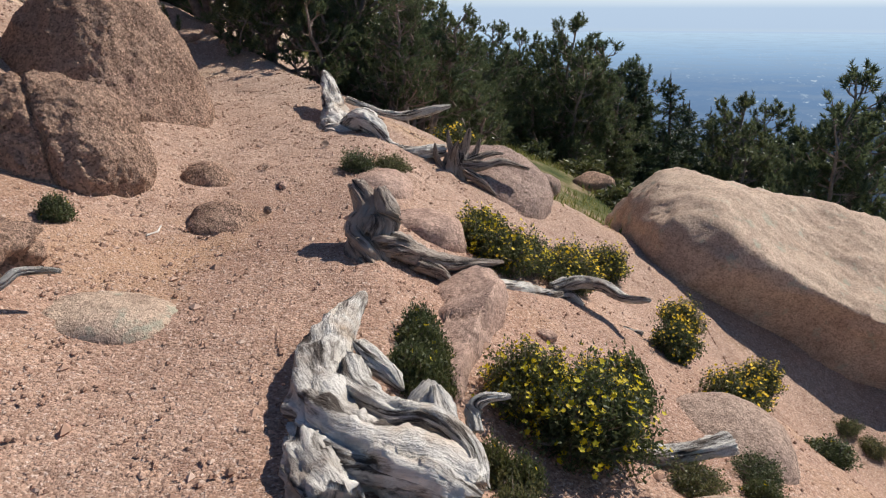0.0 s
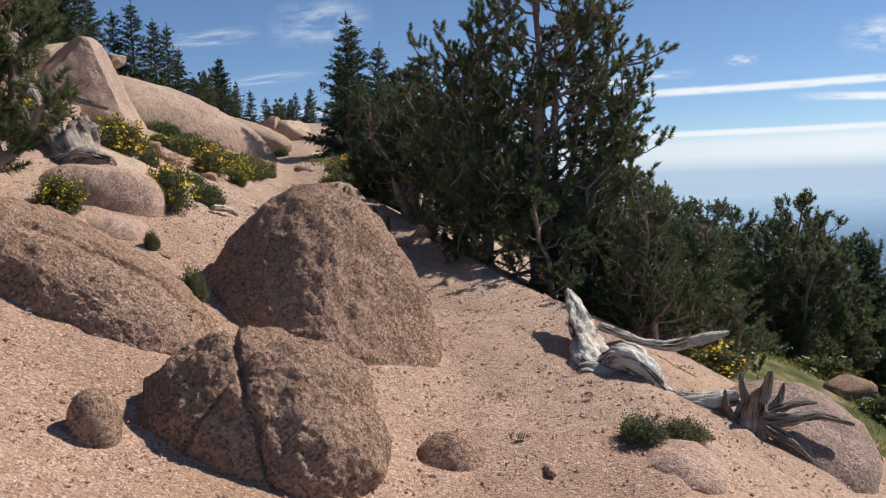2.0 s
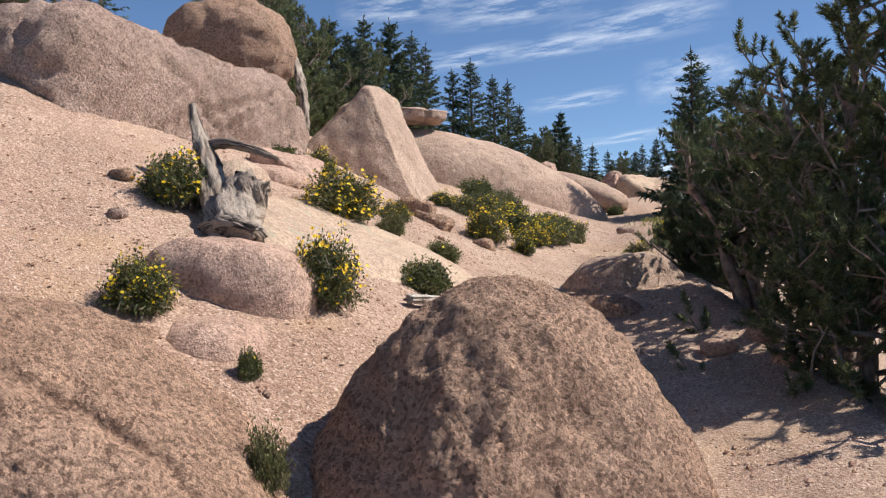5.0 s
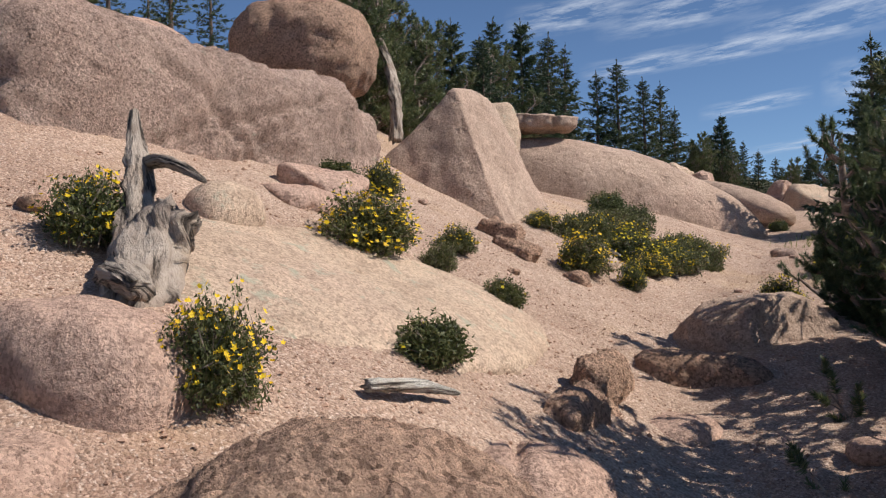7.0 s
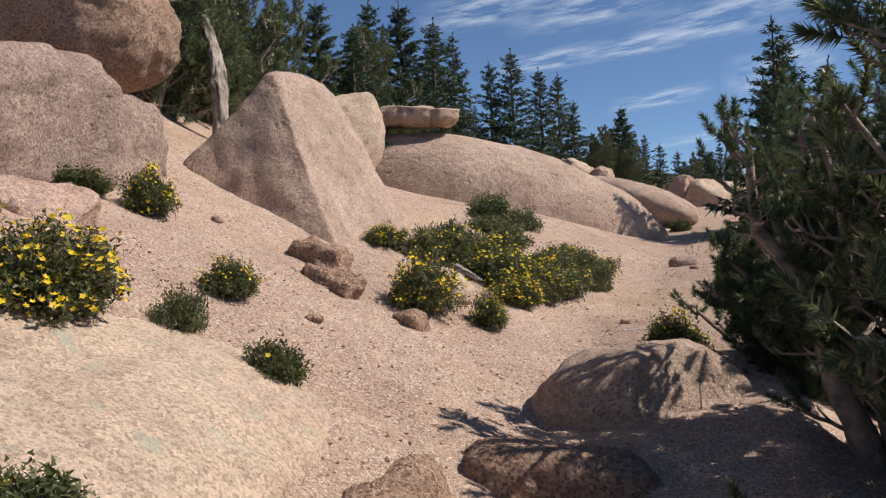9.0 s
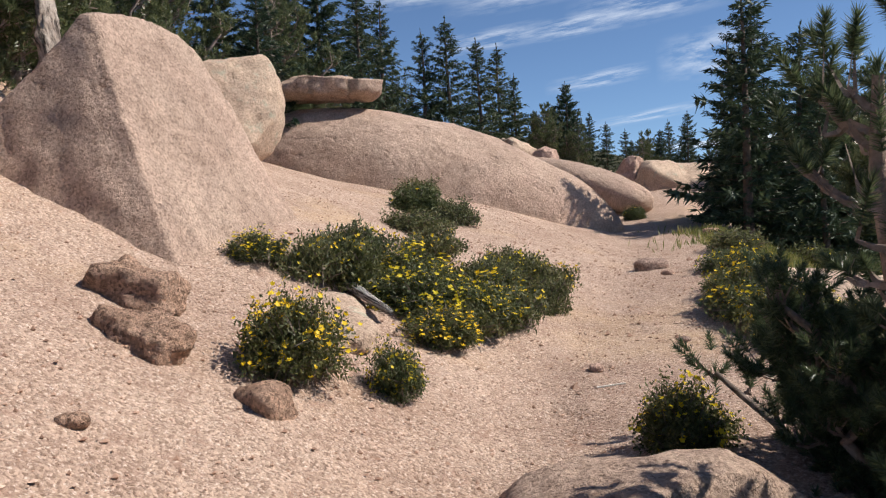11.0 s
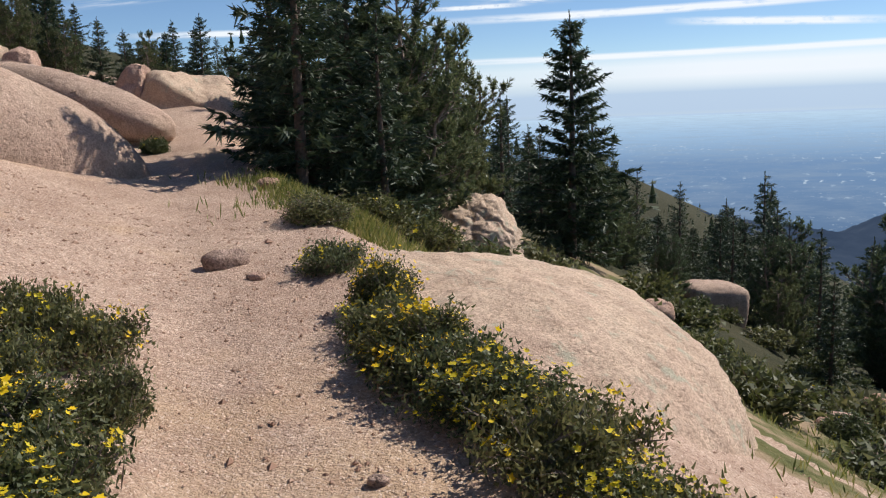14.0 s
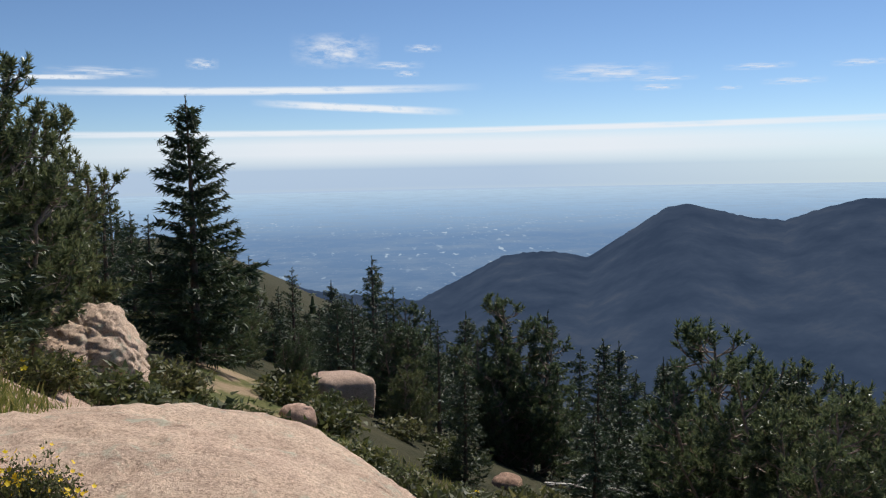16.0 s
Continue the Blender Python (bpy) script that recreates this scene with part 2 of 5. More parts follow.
def ground(x, y):
    """Height of the ground."""
    x, y = np.asarray(x, float), np.asarray(y, float)
    cx, cz = trail_at(y)
    s = x - cx
    left, right = np.maximum(-s - 0.25, 0), np.maximum(s - np.interp(y, (1, 2.5, 5, 7), (0.9, 0.66, 0.66, 0.9)), 0)
    left = left * left / (left + 0.35)
    rise = np.interp(y, (0, 4, 7, 12, 16, 24), (0.3, 0.4, 0.55, 0.52, 0.34, 0.36))
    up = rise * left - 0.006 * np.minimum(left, 30) ** 2
    up = np.where(left > 60, rise * 60 - 5.4 + 0.1 * (left - 60), up)
    down = 0.5 * np.minimum(right, 4) + 0.42 * np.clip(right - 4, 0, 3) + 0.5 * np.clip(right - 7, 0, 300)
    z = cz + up - down
    far = smooth(y, 60, 300)
    z = z * (1 - far) + far * np.minimum(z, -40)
    z = z + 0.05 * np.sin(1.7 * x + 0.6 * y) * np.sin(1.3 * y - 0.4 * x) * smooth(np.abs(s), 0.5, 2) + 0.012 * np.sin(5.1 * x + 1.9 * y) * np.sin(4.3 * y)
    z = z - 0.42 * np.exp(-((x - 2.9) / 1.1) ** 2 - ((y - 5.5) / 1.0) ** 2) - 0.14 * np.exp(-((x - 0.15) / 0.42) ** 2 - ((y - 2.6) / 0.6) ** 2)
    return np.maximum(z, -100)


# ---- mesh helpers ----
def link_mesh(name, verts, faces, material, parent=None, label="", shade=False, uv=None):
    me = bpy.data.meshes.new(name)
    me.from_pydata([tuple(v) for v in verts], [], [tuple(int(i) for i in f) for f in faces])
    if material:
        me.materials.append(material)
    if shade:
        me.polygons.foreach_set("use_smooth", [True] * len(me.polygons))
    if uv is not None:
        layer = me.uv_layers.new(name="UVMap")
        layer.data.foreach_set("uv", np.asarray([uv[l.vertex_index] for l in me.loops], float).ravel())
    me.update()
    ob = new(name, me)
    if parent:
        ob.parent = parent
    if label:
        tagged(ob, label)
    return ob


def thing(name, at, label, category, group="", kind=""):
    ob = new(name)
    ob.location = at
    return tagged(ob, label, category, group, kind)


# ---- ground ----
def graded(lo, fine_lo, fine_hi, hi, step):
    """Cuts that are close together in the middle and grow outwards."""
    out = list(np.arange(fine_lo, fine_hi, step))
    d, v = step, fine_hi
    while v < hi:
        out.append(v)
        d = min(d * 1.12, 16)
        v += d
    out.append(hi)
    d, v, low = step, fine_lo, []
    while v > lo:
        d = min(d * 1.12, 16)
        v -= d
        low.append(max(v, lo))
    return np.array(sorted(set(low + out)))


def build_ground():
    gx, gy = graded(-150, -8.2, 3.2, 640, 0.07), graded(-60, 1.2, 17.5, 640, 0.07)
    X, Y = np.meshgrid(gx, gy)
    Z = ground(X, Y)
    rng = np.random.default_rng(3)
    near = (X > -9) & (X < 4) & (Y > 0.5) & (Y < 19)
    Z = Z + np.where(near, rng.normal(0, 0.006, X.shape), 0)
    n, m = len(gx), len(gy)
    i = np.arange(m - 1)[:, None] * n + np.arange(n - 1)[None, :]
    faces = np.stack([i, i + 1, i + n + 1, i + n], -1).reshape(-1, 4)
    ob = link_mesh("ground", np.stack([X, Y, Z], -1).reshape(-1, 3).tolist(), faces.tolist(), GRAVEL, shade=True)
    ob.data.materials.append(MEADOW)
    ob.data.materials.append(LITTER)
    cx, _ = trail_at(Y)
    s = (X - cx)[:-1, :-1].ravel()
    yy, xx = Y[:-1, :-1].ravel(), X[:-1, :-1].ravel()
    edge = 3.4 + 3.0 * smooth(-yy, -7.6, -6.2) + 0.9 * np.sin(1.9 * yy) * np.sin(1.3 * xx) + 0.35 * np.sin(6 * yy + 3 * xx)
    far = (s > edge) | (s < -14 + 2 * np.sin(yy)) | (yy > 32)
    ob.data.polygons.foreach_set("material_index", (far.astype(int) + (far & ((s > 9 + np.sin(yy)) | (yy > 27))).astype(int)).tolist())
    return tagged(ob, "pink granite gravel trail along a grassy mountain slope", "ground", kind="structure")


build_ground()


# ---- rocks ----
_balls = {}


def ball(level):
    if level not in _balls:
        bm = bmesh.new()
        bmesh.ops.create_icosphere(bm, subdivisions=level, radius=1)
        _balls[level] = (np.array([v.co[:] for v in bm.verts]), [[v.index for v in f.verts] for f in bm.faces])
        bm.free()
    return _balls[level]


def rock_mesh(size, seed, level=5, power=2.3, taper=0.0, cuts=(), cracks=(), rough=0.06, pits=0.015, lean=(0, 0), knobs=0.0):
    """A weathered block: a rounded body, flattened by cuts (normal, offset), opened by cracks (normal, offset, width, depth), roughened."""
    v, faces = ball(level)
    v = v / (np.abs(v) ** power).sum(1, keepdims=True) ** (1 / power)
    for nx, ny, nz, d in cuts:
        n = np.array((nx, ny, nz), float)
        n /= np.linalg.norm(n)
        over = np.maximum(v @ n - d, 0)
        v = v - 0.92 * over[:, None] * n
    v = v * np.stack([1 - taper * v[:, 2], 1 - taper * v[:, 2], np.ones(len(v))], 1)
    v[:, 0] += lean[0] * v[:, 2]
    v[:, 1] += lean[1] * v[:, 2]
    size = np.array(size, float)
    v = v * size
    way = v / np.linalg.norm(v, axis=1, keepdims=True)
    mean = float(size.mean())
    push = np.empty(len(v))
    off = Vector((seed * 7.3, seed * 3.1, seed * 1.7))
    for i, p in enumerate(v):
        q = Vector(p)
        push[i] = rough * mean * noise.fractal(q * (1.1 / mean) + off, 0.9, 2.1, 4) + pits * min(mean, 0.6) * noise.fractal(q * 9 + off, 0.8, 2.2, 4)
    if knobs:
        push += [knobs * (abs(noise.noise(Vector(p) * 38 + off)) * 1.6 + noise.noise(Vector(p) * 75)) for p in v]
    for nx, ny, nz, d, width, depth in cracks:
        n = np.array((nx, ny, nz), float)
        n /= np.linalg.norm(n)
        wob = np.array([noise.noise(Vector(p) * (2.5 / mean)) for p in v]) * 0.07 * mean
        push -= depth * np.exp(-((v @ n - d + wob) / width) ** 2)
    return v + way * push[:, None], faces


def boulder(at, size, seed, material, label, turn=(0, 0, 0), name="boulder", group="", **how):
    v, faces = rock_mesh(size, seed, **how)
    ob = link_mesh(name, v, faces, material, shade=True)
    ob.matrix_world = pose(*at, *turn)
    return tagged(ob, label, "rock", group)


def top(x, y, height, half):
    """Place of a rock whose top stands that far above the ground."""
    return (x, y, float(ground(x, y)) + height - half)


# beside the trail
boulder((-2.6, 6.52, 0.72), (0.86, 0.8, 1.1), 1, COARSE, "coarse brown granite boulder shaped like a dome beside the trail", level=7, knobs=0.006, power=2.15, taper=0.2, cuts=((0.8, -0.5, 0.3, 0.86),), rough=0.05, pits=0.035, lean=(0.04, 0))
boulder((-2.22, 4.8, 0.66), (0.54, 0.46, 0.54), 2, COARSE, "rounded coarse granite boulder split by two cracks", level=7, knobs=0.005, power=2.4, cracks=((0.8, 0.35, 0.2, 0.04, 0.014, 0.04), (0.9, -0.1, -0.5, -0.16, 0.014, 0.035)), rough=0.09, pits=0.045)
boulder((-2.68, 4.28, 0.92), (0.1, 0.1, 0.16), 3, COARSE, "small upright granite knob in the gravel", level=4)
boulder((-2.2, 3.42, 0.6), (0.45, 0.24, 0.13), 4, COARSE, "low flaky granite slab half buried in gravel", level=5, power=4, rough=0.3, pits=0.15, cracks=((0, -0.3, 1, 0.0, 0.02, 0.04),))
boulder((-1.45, 5.2, 0.46), (0.2, 0.2, 0.2), 5, COARSE, "small rounded coarse granite lump in the gravel", level=5, taper=0.2)
boulder((-1.18, 4.5, 0.4), (0.2, 0.26, 0.16), 6, COARSE, "small rounded coarse granite lump in the gravel", level=5, rough=0.1)
boulder((-1.4, 3.25, 0.3), (0.34, 0.26, 0.14), 7, PALE, "pale rock just showing through the gravel", level=5)
boulder((-3.55, 5.6, 1.18), (0.86, 0.66, 0.38), 8, COARSE, "big low granite slab leaning against the slope", turn=(-6, 34, 10), level=7, knobs=0.006, power=2.9, rough=0.07, pits=0.03, cracks=((0.2, -0.9, 0.5, 0.45, 0.03, 0.04),))
boulder((-4.14, 6.68, 1.74), (0.42, 0.28, 0.29), 9, ROSE, "rose granite block with a flat top", turn=(0, 8, 20), level=5, power=3.2)
boulder((-3.95, 6.32, 1.42), (0.36, 0.26, 0.28), 10, ROSE, "small rose granite block under a larger one", level=4, power=3)
boulder((-3.3, 6.62, 1.22), (0.34, 0.22, 0.13), 11, COARSE, "flat granite lip with a hollow beneath", turn=(0, 6, 30), level=5, power=3)
boulder((-5.0, 8.45, 1.94), (0.92, 1.45, 0.2), 12, PALE, "wide pale granite slab lying on the slope", turn=(-4, 25, 12), level=6, power=2.6, rough=0.08, pits=0.03)
boulder((-4.05, 9.2, 1.34), (0.18, 0.72, 0.26), 13, COARSE, "long half-buried granite step stone on the trail", level=6, power=3.2, turn=(6, 0, 24), rough=0.22, pits=0.08, cuts=((-0.8, 0.1, 0.6, 0.6),), cracks=((0, 1, 0.2, 0.3, 0.03, 0.05), (0.2, 1, 0, -0.16, 0.03, 0.05)))
boulder((-4.0, 10.25, 1.36), (0.42, 0.2, 0.2), 14, COARSE, "half-buried granite step stone on the trail", level=5, power=3.6, turn=(0, 4, 28), rough=0.16, pits=0.06)
boulder((-3.72, 9.5, 1.12), (0.28, 0.26, 0.2), 15, ROSE, "broad granite step stone on the trail", level=5, power=3)
boulder((-3.45, 7.95, 1.22), (0.36, 0.3, 0.24), 16, ROSE, "broad rose granite block beside the trail", level=5, power=3, cracks=((0.7, 0.7, 0, 0.02, 0.02, 0.05),))
boulder((-4.12, 11.2, 1.45), (0.58, 0.38, 0.42), 17, GRANITE, "rounded granite boulder in the shade of a pine", level=6, power=2.5, turn=(0, -10, 15), cuts=((0.8, -0.5, 0.2, 0.7),), rough=0.08)
boulder((-2.75, 10.05, 1.12), (0.22, 0.18, 0.2), 18, CLIFF, "grey granite stone under the pines", level=4, power=3)
# up the slope
boulder((-7.5, 8.55, 2.8), (0.8, 1.75, 1.02), 20, CLIFF, "great block of pink granite like a low cliff", turn=(0, 8, 17), level=6, power=6.0, rough=0.1, pits=0.07, cracks=((0.1, 0.9, 0.2, 1.35, 0.04, 0.14), (0.2, 0.5, 0.8, 0.4, 0.03, 0.07), (0.15, -0.3, 0.95, 0.55, 0.025, 0.06), (0.0, 0.8, -0.6, -0.6, 0.03, 0.06)))
boulder((-7.75, 10.3, 3.0), (0.42, 0.4, 0.62), 19, CLIFF, "weathered block of pink granite at the end of the cliff block", level=5, power=3.6, turn=(0, 6, 30), rough=0.14, pits=0.05)
boulder((-8.75, 10.75, 4.35), (0.72, 0.6, 0.55), 21, COARSE, "brown granite boulder perched behind the cliff block", level=5, power=3.0, turn=(6, 0, 35), rough=0.1, pits=0.05)
boulder((-8.5, 8.7, 3.95), (0.5, 0.6, 0.3), 22, ROSE, "pink boulder on top of the cliff block", level=5, power=2.6)
boulder((-8.0, 11.95, 2.6), (1.5, 1.15, 1.36), 23, GRANITE, "tall smooth granite boulder with a sharp edge between two faces", level=6, power=3.2, taper=0.3, cuts=((0.93, 0.27, 0.25, 0.66), (0.56, -0.8, 0.05, 0.74), (-0.5, -0.45, 0.74, 0.62)), rough=0.05, pits=0.02)
boulder((-9.7, 14.4, 3.9), (0.55, 0.5, 0.6), 24, PALE, "smooth pale granite boulder behind a taller one", level=5, power=2.6, turn=(0, 14, 30), cuts=((0.5, -0.7, 0.4, 0.66), (-0.3, -0.2, 0.9, 0.7)), rough=0.1)
boulder((-11.2, 17.35, 4.62), (0.8, 0.4, 0.2), 25, GRANITE, "long flat slab of granite lying on a smooth boulder", level=5, power=3.4, turn=(0, 3, 35), cuts=((0.2, -0.3, 0.9, 0.6), (-0.8, -0.3, 0.5, 0.7)), rough=0.16, cracks=((1, 0, 0, 0.42, 0.04, 0.1), (1, 0.2, 0, -0.2, 0.03, 0.04)))
boulder((-10.45, 18.7, 2.85), (2.9, 1.2, 1.25), 26, GRANITE, "smooth whale-backed granite outcrop streaked with shade", turn=(0, 17, 48), level=6, power=2.2, rough=0.04)
boulder((-10.71, 23.55, 3.38), (2.12, 0.5, 0.34), 27, GRANITE, "long low ridge of granite beside the trail", turn=(0, 14, -30), level=5, power=2.6, rough=0.07)
boulder((-9.35, 22.9, 2.6), (0.35, 0.4, 0.22), 28, PALE, "pale rock at the edge of the far trail", level=4)
boulder((-11.0, 26.7, 3.5), (0.5, 0.4, 0.6), 29, ROSE, "pointed pink boulder beyond the trail", level=5, power=3.0, taper=0.4, rough=0.2, cuts=((0.7, -0.5, 0.5, 0.45), (-0.6, -0.6, 0.4, 0.5)), turn=(0, 12, 20))
boulder((-9.9, 27.0, 3.1), (1.1, 0.8, 0.7), 30, PALE, "pale granite slab beyond the trail", level=5, turn=(0, 12, 30), power=4, rough=0.16, cuts=((0.3, -0.6, 0.7, 0.7),))
boulder((-13.2, 25.2, 4.2), (0.5, 0.45, 0.6), 31, PALE, "pale angular boulder on the upper slope", level=5, power=3, turn=(10, 35, 20), rough=0.2, cuts=((0.5, -0.5, 0.6, 0.5), (-0.7, -0.6, 0.2, 0.5), (-0.2, 0.1, 1, 0.6)))
boulder((-12.3, 25.2, 3.85), (0.4, 0.4, 0.4), 32, ROSE, "pink boulder on the upper slope", level=5, power=3, rough=0.2, cuts=((-0.4, -0.6, 0.6, 0.5), (0.8, -0.4, 0.3, 0.5)), turn=(20, 0, 40))
# below the trail
boulder((-0.4, 5.35, 0.44), (0.22, 0.3, 0.14), 48, ROSE, "pale rose rock at the edge of the trail", level=4, rough=0.1)
boulder((-0.12, 4.75, 0.28), (0.25, 0.22, 0.18), 49, ROSE, "reddish rock between dead roots", level=4, rough=0.12)
boulder((-6.35, 11.1, 2.38), (0.2, 0.13, 0.1), 50, COARSE, "loose stone on the gravel slope", level=5, power=3.4, rough=0.25, pits=0.1, turn=(0, 15, 30))
boulder((-5.96, 10.86, 2.2), (0.2, 0.12, 0.1), 51, COARSE, "loose stone on the gravel slope", level=5, power=3.4, rough=0.25, pits=0.1, turn=(0, 15, 10))
boulder((-5.5, 11.02, 1.94), (0.13, 0.09, 0.1), 52, COARSE, "loose angular stone beside a flowering shrub", level=4, power=4, rough=0.2)
boulder((-6.05, 8.85, 2.55), (0.22, 0.3, 0.1), 53, ROSE, "flat rose stone at the foot of the cliff block", level=5, power=4.5, rough=0.2, turn=(0, 15, 10))
boulder((-6.3, 9.2, 2.66), (0.3, 0.25, 0.16), 54, ROSE, "rose granite block at the foot of the cliff block", level=5, power=5, rough=0.2, cuts=((0.5, -0.6, 0.6, 0.75),), turn=(0, 10, 40))
boulder((-6.04, 11.93, 2.15), (0.36, 0.2, 0.07), 56, PALE, "pale rose rock half hidden by flowering shrubs", level=5, power=3.4, turn=(0, 14, -35), rough=0.16)
boulder((-5.5, 7.95, 2.4), (0.2, 0.22, 0.2), 55, PALE, "rounded ochre stone on the slope", level=4)
boulder((3.4, 7.55, -1.22), (1.95, 1.25, 0.98), 40, PALE, "large pale lichened granite slab with an overhanging edge", turn=(3, 19, -3), level=6, power=3.6, cuts=((0, -1, -0.35, 0.74), (0.25, -0.35, 0.9, 0.78)), rough=0.09, pits=0.05)
boulder((0.03, 3.72, 0.04), (0.24, 0.72, 0.36), 41, ROSE, "smooth pink granite rib under the dead roots", turn=(-6, 24, -4), level=5, power=3.4, rough=0.16, cuts=((-0.5, -0.3, 0.8, 0.6), (0.7, -0.5, 0.5, 0.62)), cracks=((0.2, 1, 0, -0.2, 0.02, 0.05),))
boulder((0.42, 7.0, 0.02), (0.52, 0.75, 0.4), 42, CLIFF, "rounded granite slab below the trail", turn=(0, 22, -12), level=5, rough=0.1)
boulder((1.3, 3.75, -0.56), (0.4, 0.4, 0.3), 43, GRANITE, "pink rock showing through the gravel", level=5)
boulder((1.0, 2.7, -0.36), (0.3, 0.2, 0.2), 44, PALE, "pale low rock beside a dead branch", level=4)
boulder((-4.98, 16.6, 0.87), (2.12, 2.5, 1.22), 45, PALE, "great smooth whaleback of pale granite below the trail", turn=(0, 4, 0), level=6, power=2.1, rough=0.045, pits=0.05, cracks=((0.6, 0.7, 0.2, 0.9, 0.02, 0.025), (0.9, -0.3, 0.1, 0.5, 0.02, 0.02)))
boulder((-4.75, 22.9, 1.24), (0.72, 0.55, 0.58), 46, PALE, "pale cracked granite block under the pines", level=6, power=4.5, turn=(0, 8, 20), rough=0.16, pits=0.06, cuts=((0.7, -0.4, 0.5, 0.62), (-0.3, -0.5, 0.8, 0.66)), cracks=((0.5, 0.2, 0.8, 0.2, 0.015, 0.05), (0.9, 0.1, -0.3, -0.3, 0.015, 0.05)))
boulder((0.1, 29.3, -1.45), (0.68, 0.55, 0.55), 47, GRANITE, "squarish granite boulder among spruces", level=5, power=5, turn=(0, 5, 10), rough=0.04)


# ---- trees ----
def tube_rings(points, radii, sides=6):
    pts = [Vector(p) for p in points]
    verts, faces = [], []
    for i, p in enumerate(pts):
        way = (pts[min(i + 1, len(pts) - 1)] - pts[max(i - 1, 0)]).normalized()
        a = way.cross(Vector((0.31, 0.77, 0.55))).normalized()
        b = way.cross(a)
        for j in range(sides):
            w = 2 * math.pi * j / sides
            verts.append(p + (a * math.cos(w) + b * math.sin(w)) * radii[i])
    for i in range(len(pts) - 1):
        for j in range(sides):
            k = (j + 1) % sides
            faces.append((i * sides + j, i * sides + k, (i + 1) * sides + k, (i + 1) * sides + j))
    return verts, faces


class Pile:
    """Collects pieces of one mesh."""

    def __init__(self):
        self.v, self.f = [], []

    def add(self, verts, faces):
        n = len(self.v)
        self.v.extend(verts)
        self.f.extend([tuple(i + n for i in f) for f in faces])

    def blade(self, root, way, side, length, width):
        tip = root + way * length
        mid = root + way * (length * 0.45)
        n = len(self.v)
        self.v.extend((root, mid + side * width, tip, mid - side * width))
        self.f.append((n, n + 1, n + 2, n + 3))

    def leaf(self, root, way, side, length, width):
        n = len(self.v)
        self.v.extend((root - side * width, root + side * width, root + way * length))
        self.f.append((n, n + 1, n + 2))


def any_way(rng):
    v = Vector(rng.normal(size=3))
    return v.normalized()


def spruce_tree(seed, height, spread, sprays=9, whorls=31, ragged=0.4):
    """A narrow mountain spruce: tapered trunk, whorls of drooping limbs, many small sprays."""
    rng = np.random.default_rng(seed)
    tree = thing("spruce_tree", (0, 0, 0), "dark green narrow spruce on the rocky slope", "tree", "spruces on the slope")
    bend = rng.normal(0, 0.02, 2)
    spine = [Vector((bend[0] * h * height * math.sin(3 * h), bend[1] * h * height, h * height - 0.2)) for h in np.linspace(0, 1, 12)]
    v, f = tube_rings(spine, [0.045 * height * (1 - h) ** 0.9 * 0.42 + 0.008 for h in np.linspace(0, 1, 12)], 7)
    link_mesh("trunk", v, f, SPRUCE_BARK, tree, shade=True)
    limbs, green = Pile(), Pile()
    for w in range(whorls):
        h = 0.06 + 0.92 * (w / whorls) ** 0.92
        z = h * height - 0.2
        reach = spread * ((1 - h) ** 0.8 * 0.95 + 0.05) * (0.75 if h < 0.12 else 1)
        n = int(rng.integers(5, 8))
        for b in range(n):
            a = 2 * math.pi * (b + rng.uniform(-0.35, 0.35)) / n + w * 1.1
            r = reach * (1 + ragged * rng.normal())
            if r < 0.06 or rng.random() < 0.06:
                continue
            out = Vector((math.cos(a), math.sin(a), 0))
            lift = 0.5 * h - 0.28
            zz = z + rng.normal(0, 0.012 * height)
            line = [Vector((spine[int(h * 11)].x, spine[int(h * 11)].y, zz)) + out * (r * k) + Vector((0, 0, r * (lift * k + 0.22 * k * k))) for k in (0, 0.35, 0.7, 1)]
            for _ in range(2):
                limbs.blade(line[0], (line[3] - line[0]).normalized(), any_way(rng), (line[3] - line[0]).length, 0.009)
            side = Vector((-out.y, out.x, 0))
            count = max(4, int(sprays * (0.35 + r / spread)))
            for c in range(count):
                k = 0.15 + 0.85 * (c + rng.random()) / count
                p = line[0].lerp(line[3], k) + Vector((0, 0, r * 0.22 * (k * k - k)))
                sgn = 1 if c % 2 else -1
                way = (out * rng.uniform(0.35, 0.9) + side * sgn * rng.uniform(0.3, 1.0) * (1.1 - k * 0.7) + Vector((0, 0, rng.uniform(-0.45, 0.25)))).normalized()
                long = rng.uniform(0.12, 0.24) * (0.55 + 0.6 * r / spread) * (height / 4.5) ** 0.5
                for _ in range(6):
                    w2 = (way + any_way(rng) * 0.6).normalized()
                    green.leaf(p + any_way(rng) * 0.03, w2, w2.cross(any_way(rng)).normalized(), long * rng.uniform(0.5, 0.95), long * rng.uniform(0.07, 0.13))
    for _ in range(14):
        green.blade(spine[-1] - Vector((0, 0, rng.uniform(0, 0.3))), (any_way(rng) * 0.5 + Vector((0, 0, 0.9))).normalized(), any_way(rng), 0.1, 0.015)
    tagged(link_mesh("branchwork", limbs.v, limbs.f, SPRUCE_BARK, tree), kind="stuff")
    link_mesh("crown", green.v, green.f, SPRUCE, tree)
    return tree


def unit(a):
    return a / np.maximum(np.linalg.norm(a, axis=-1, keepdims=True), 1e-9)


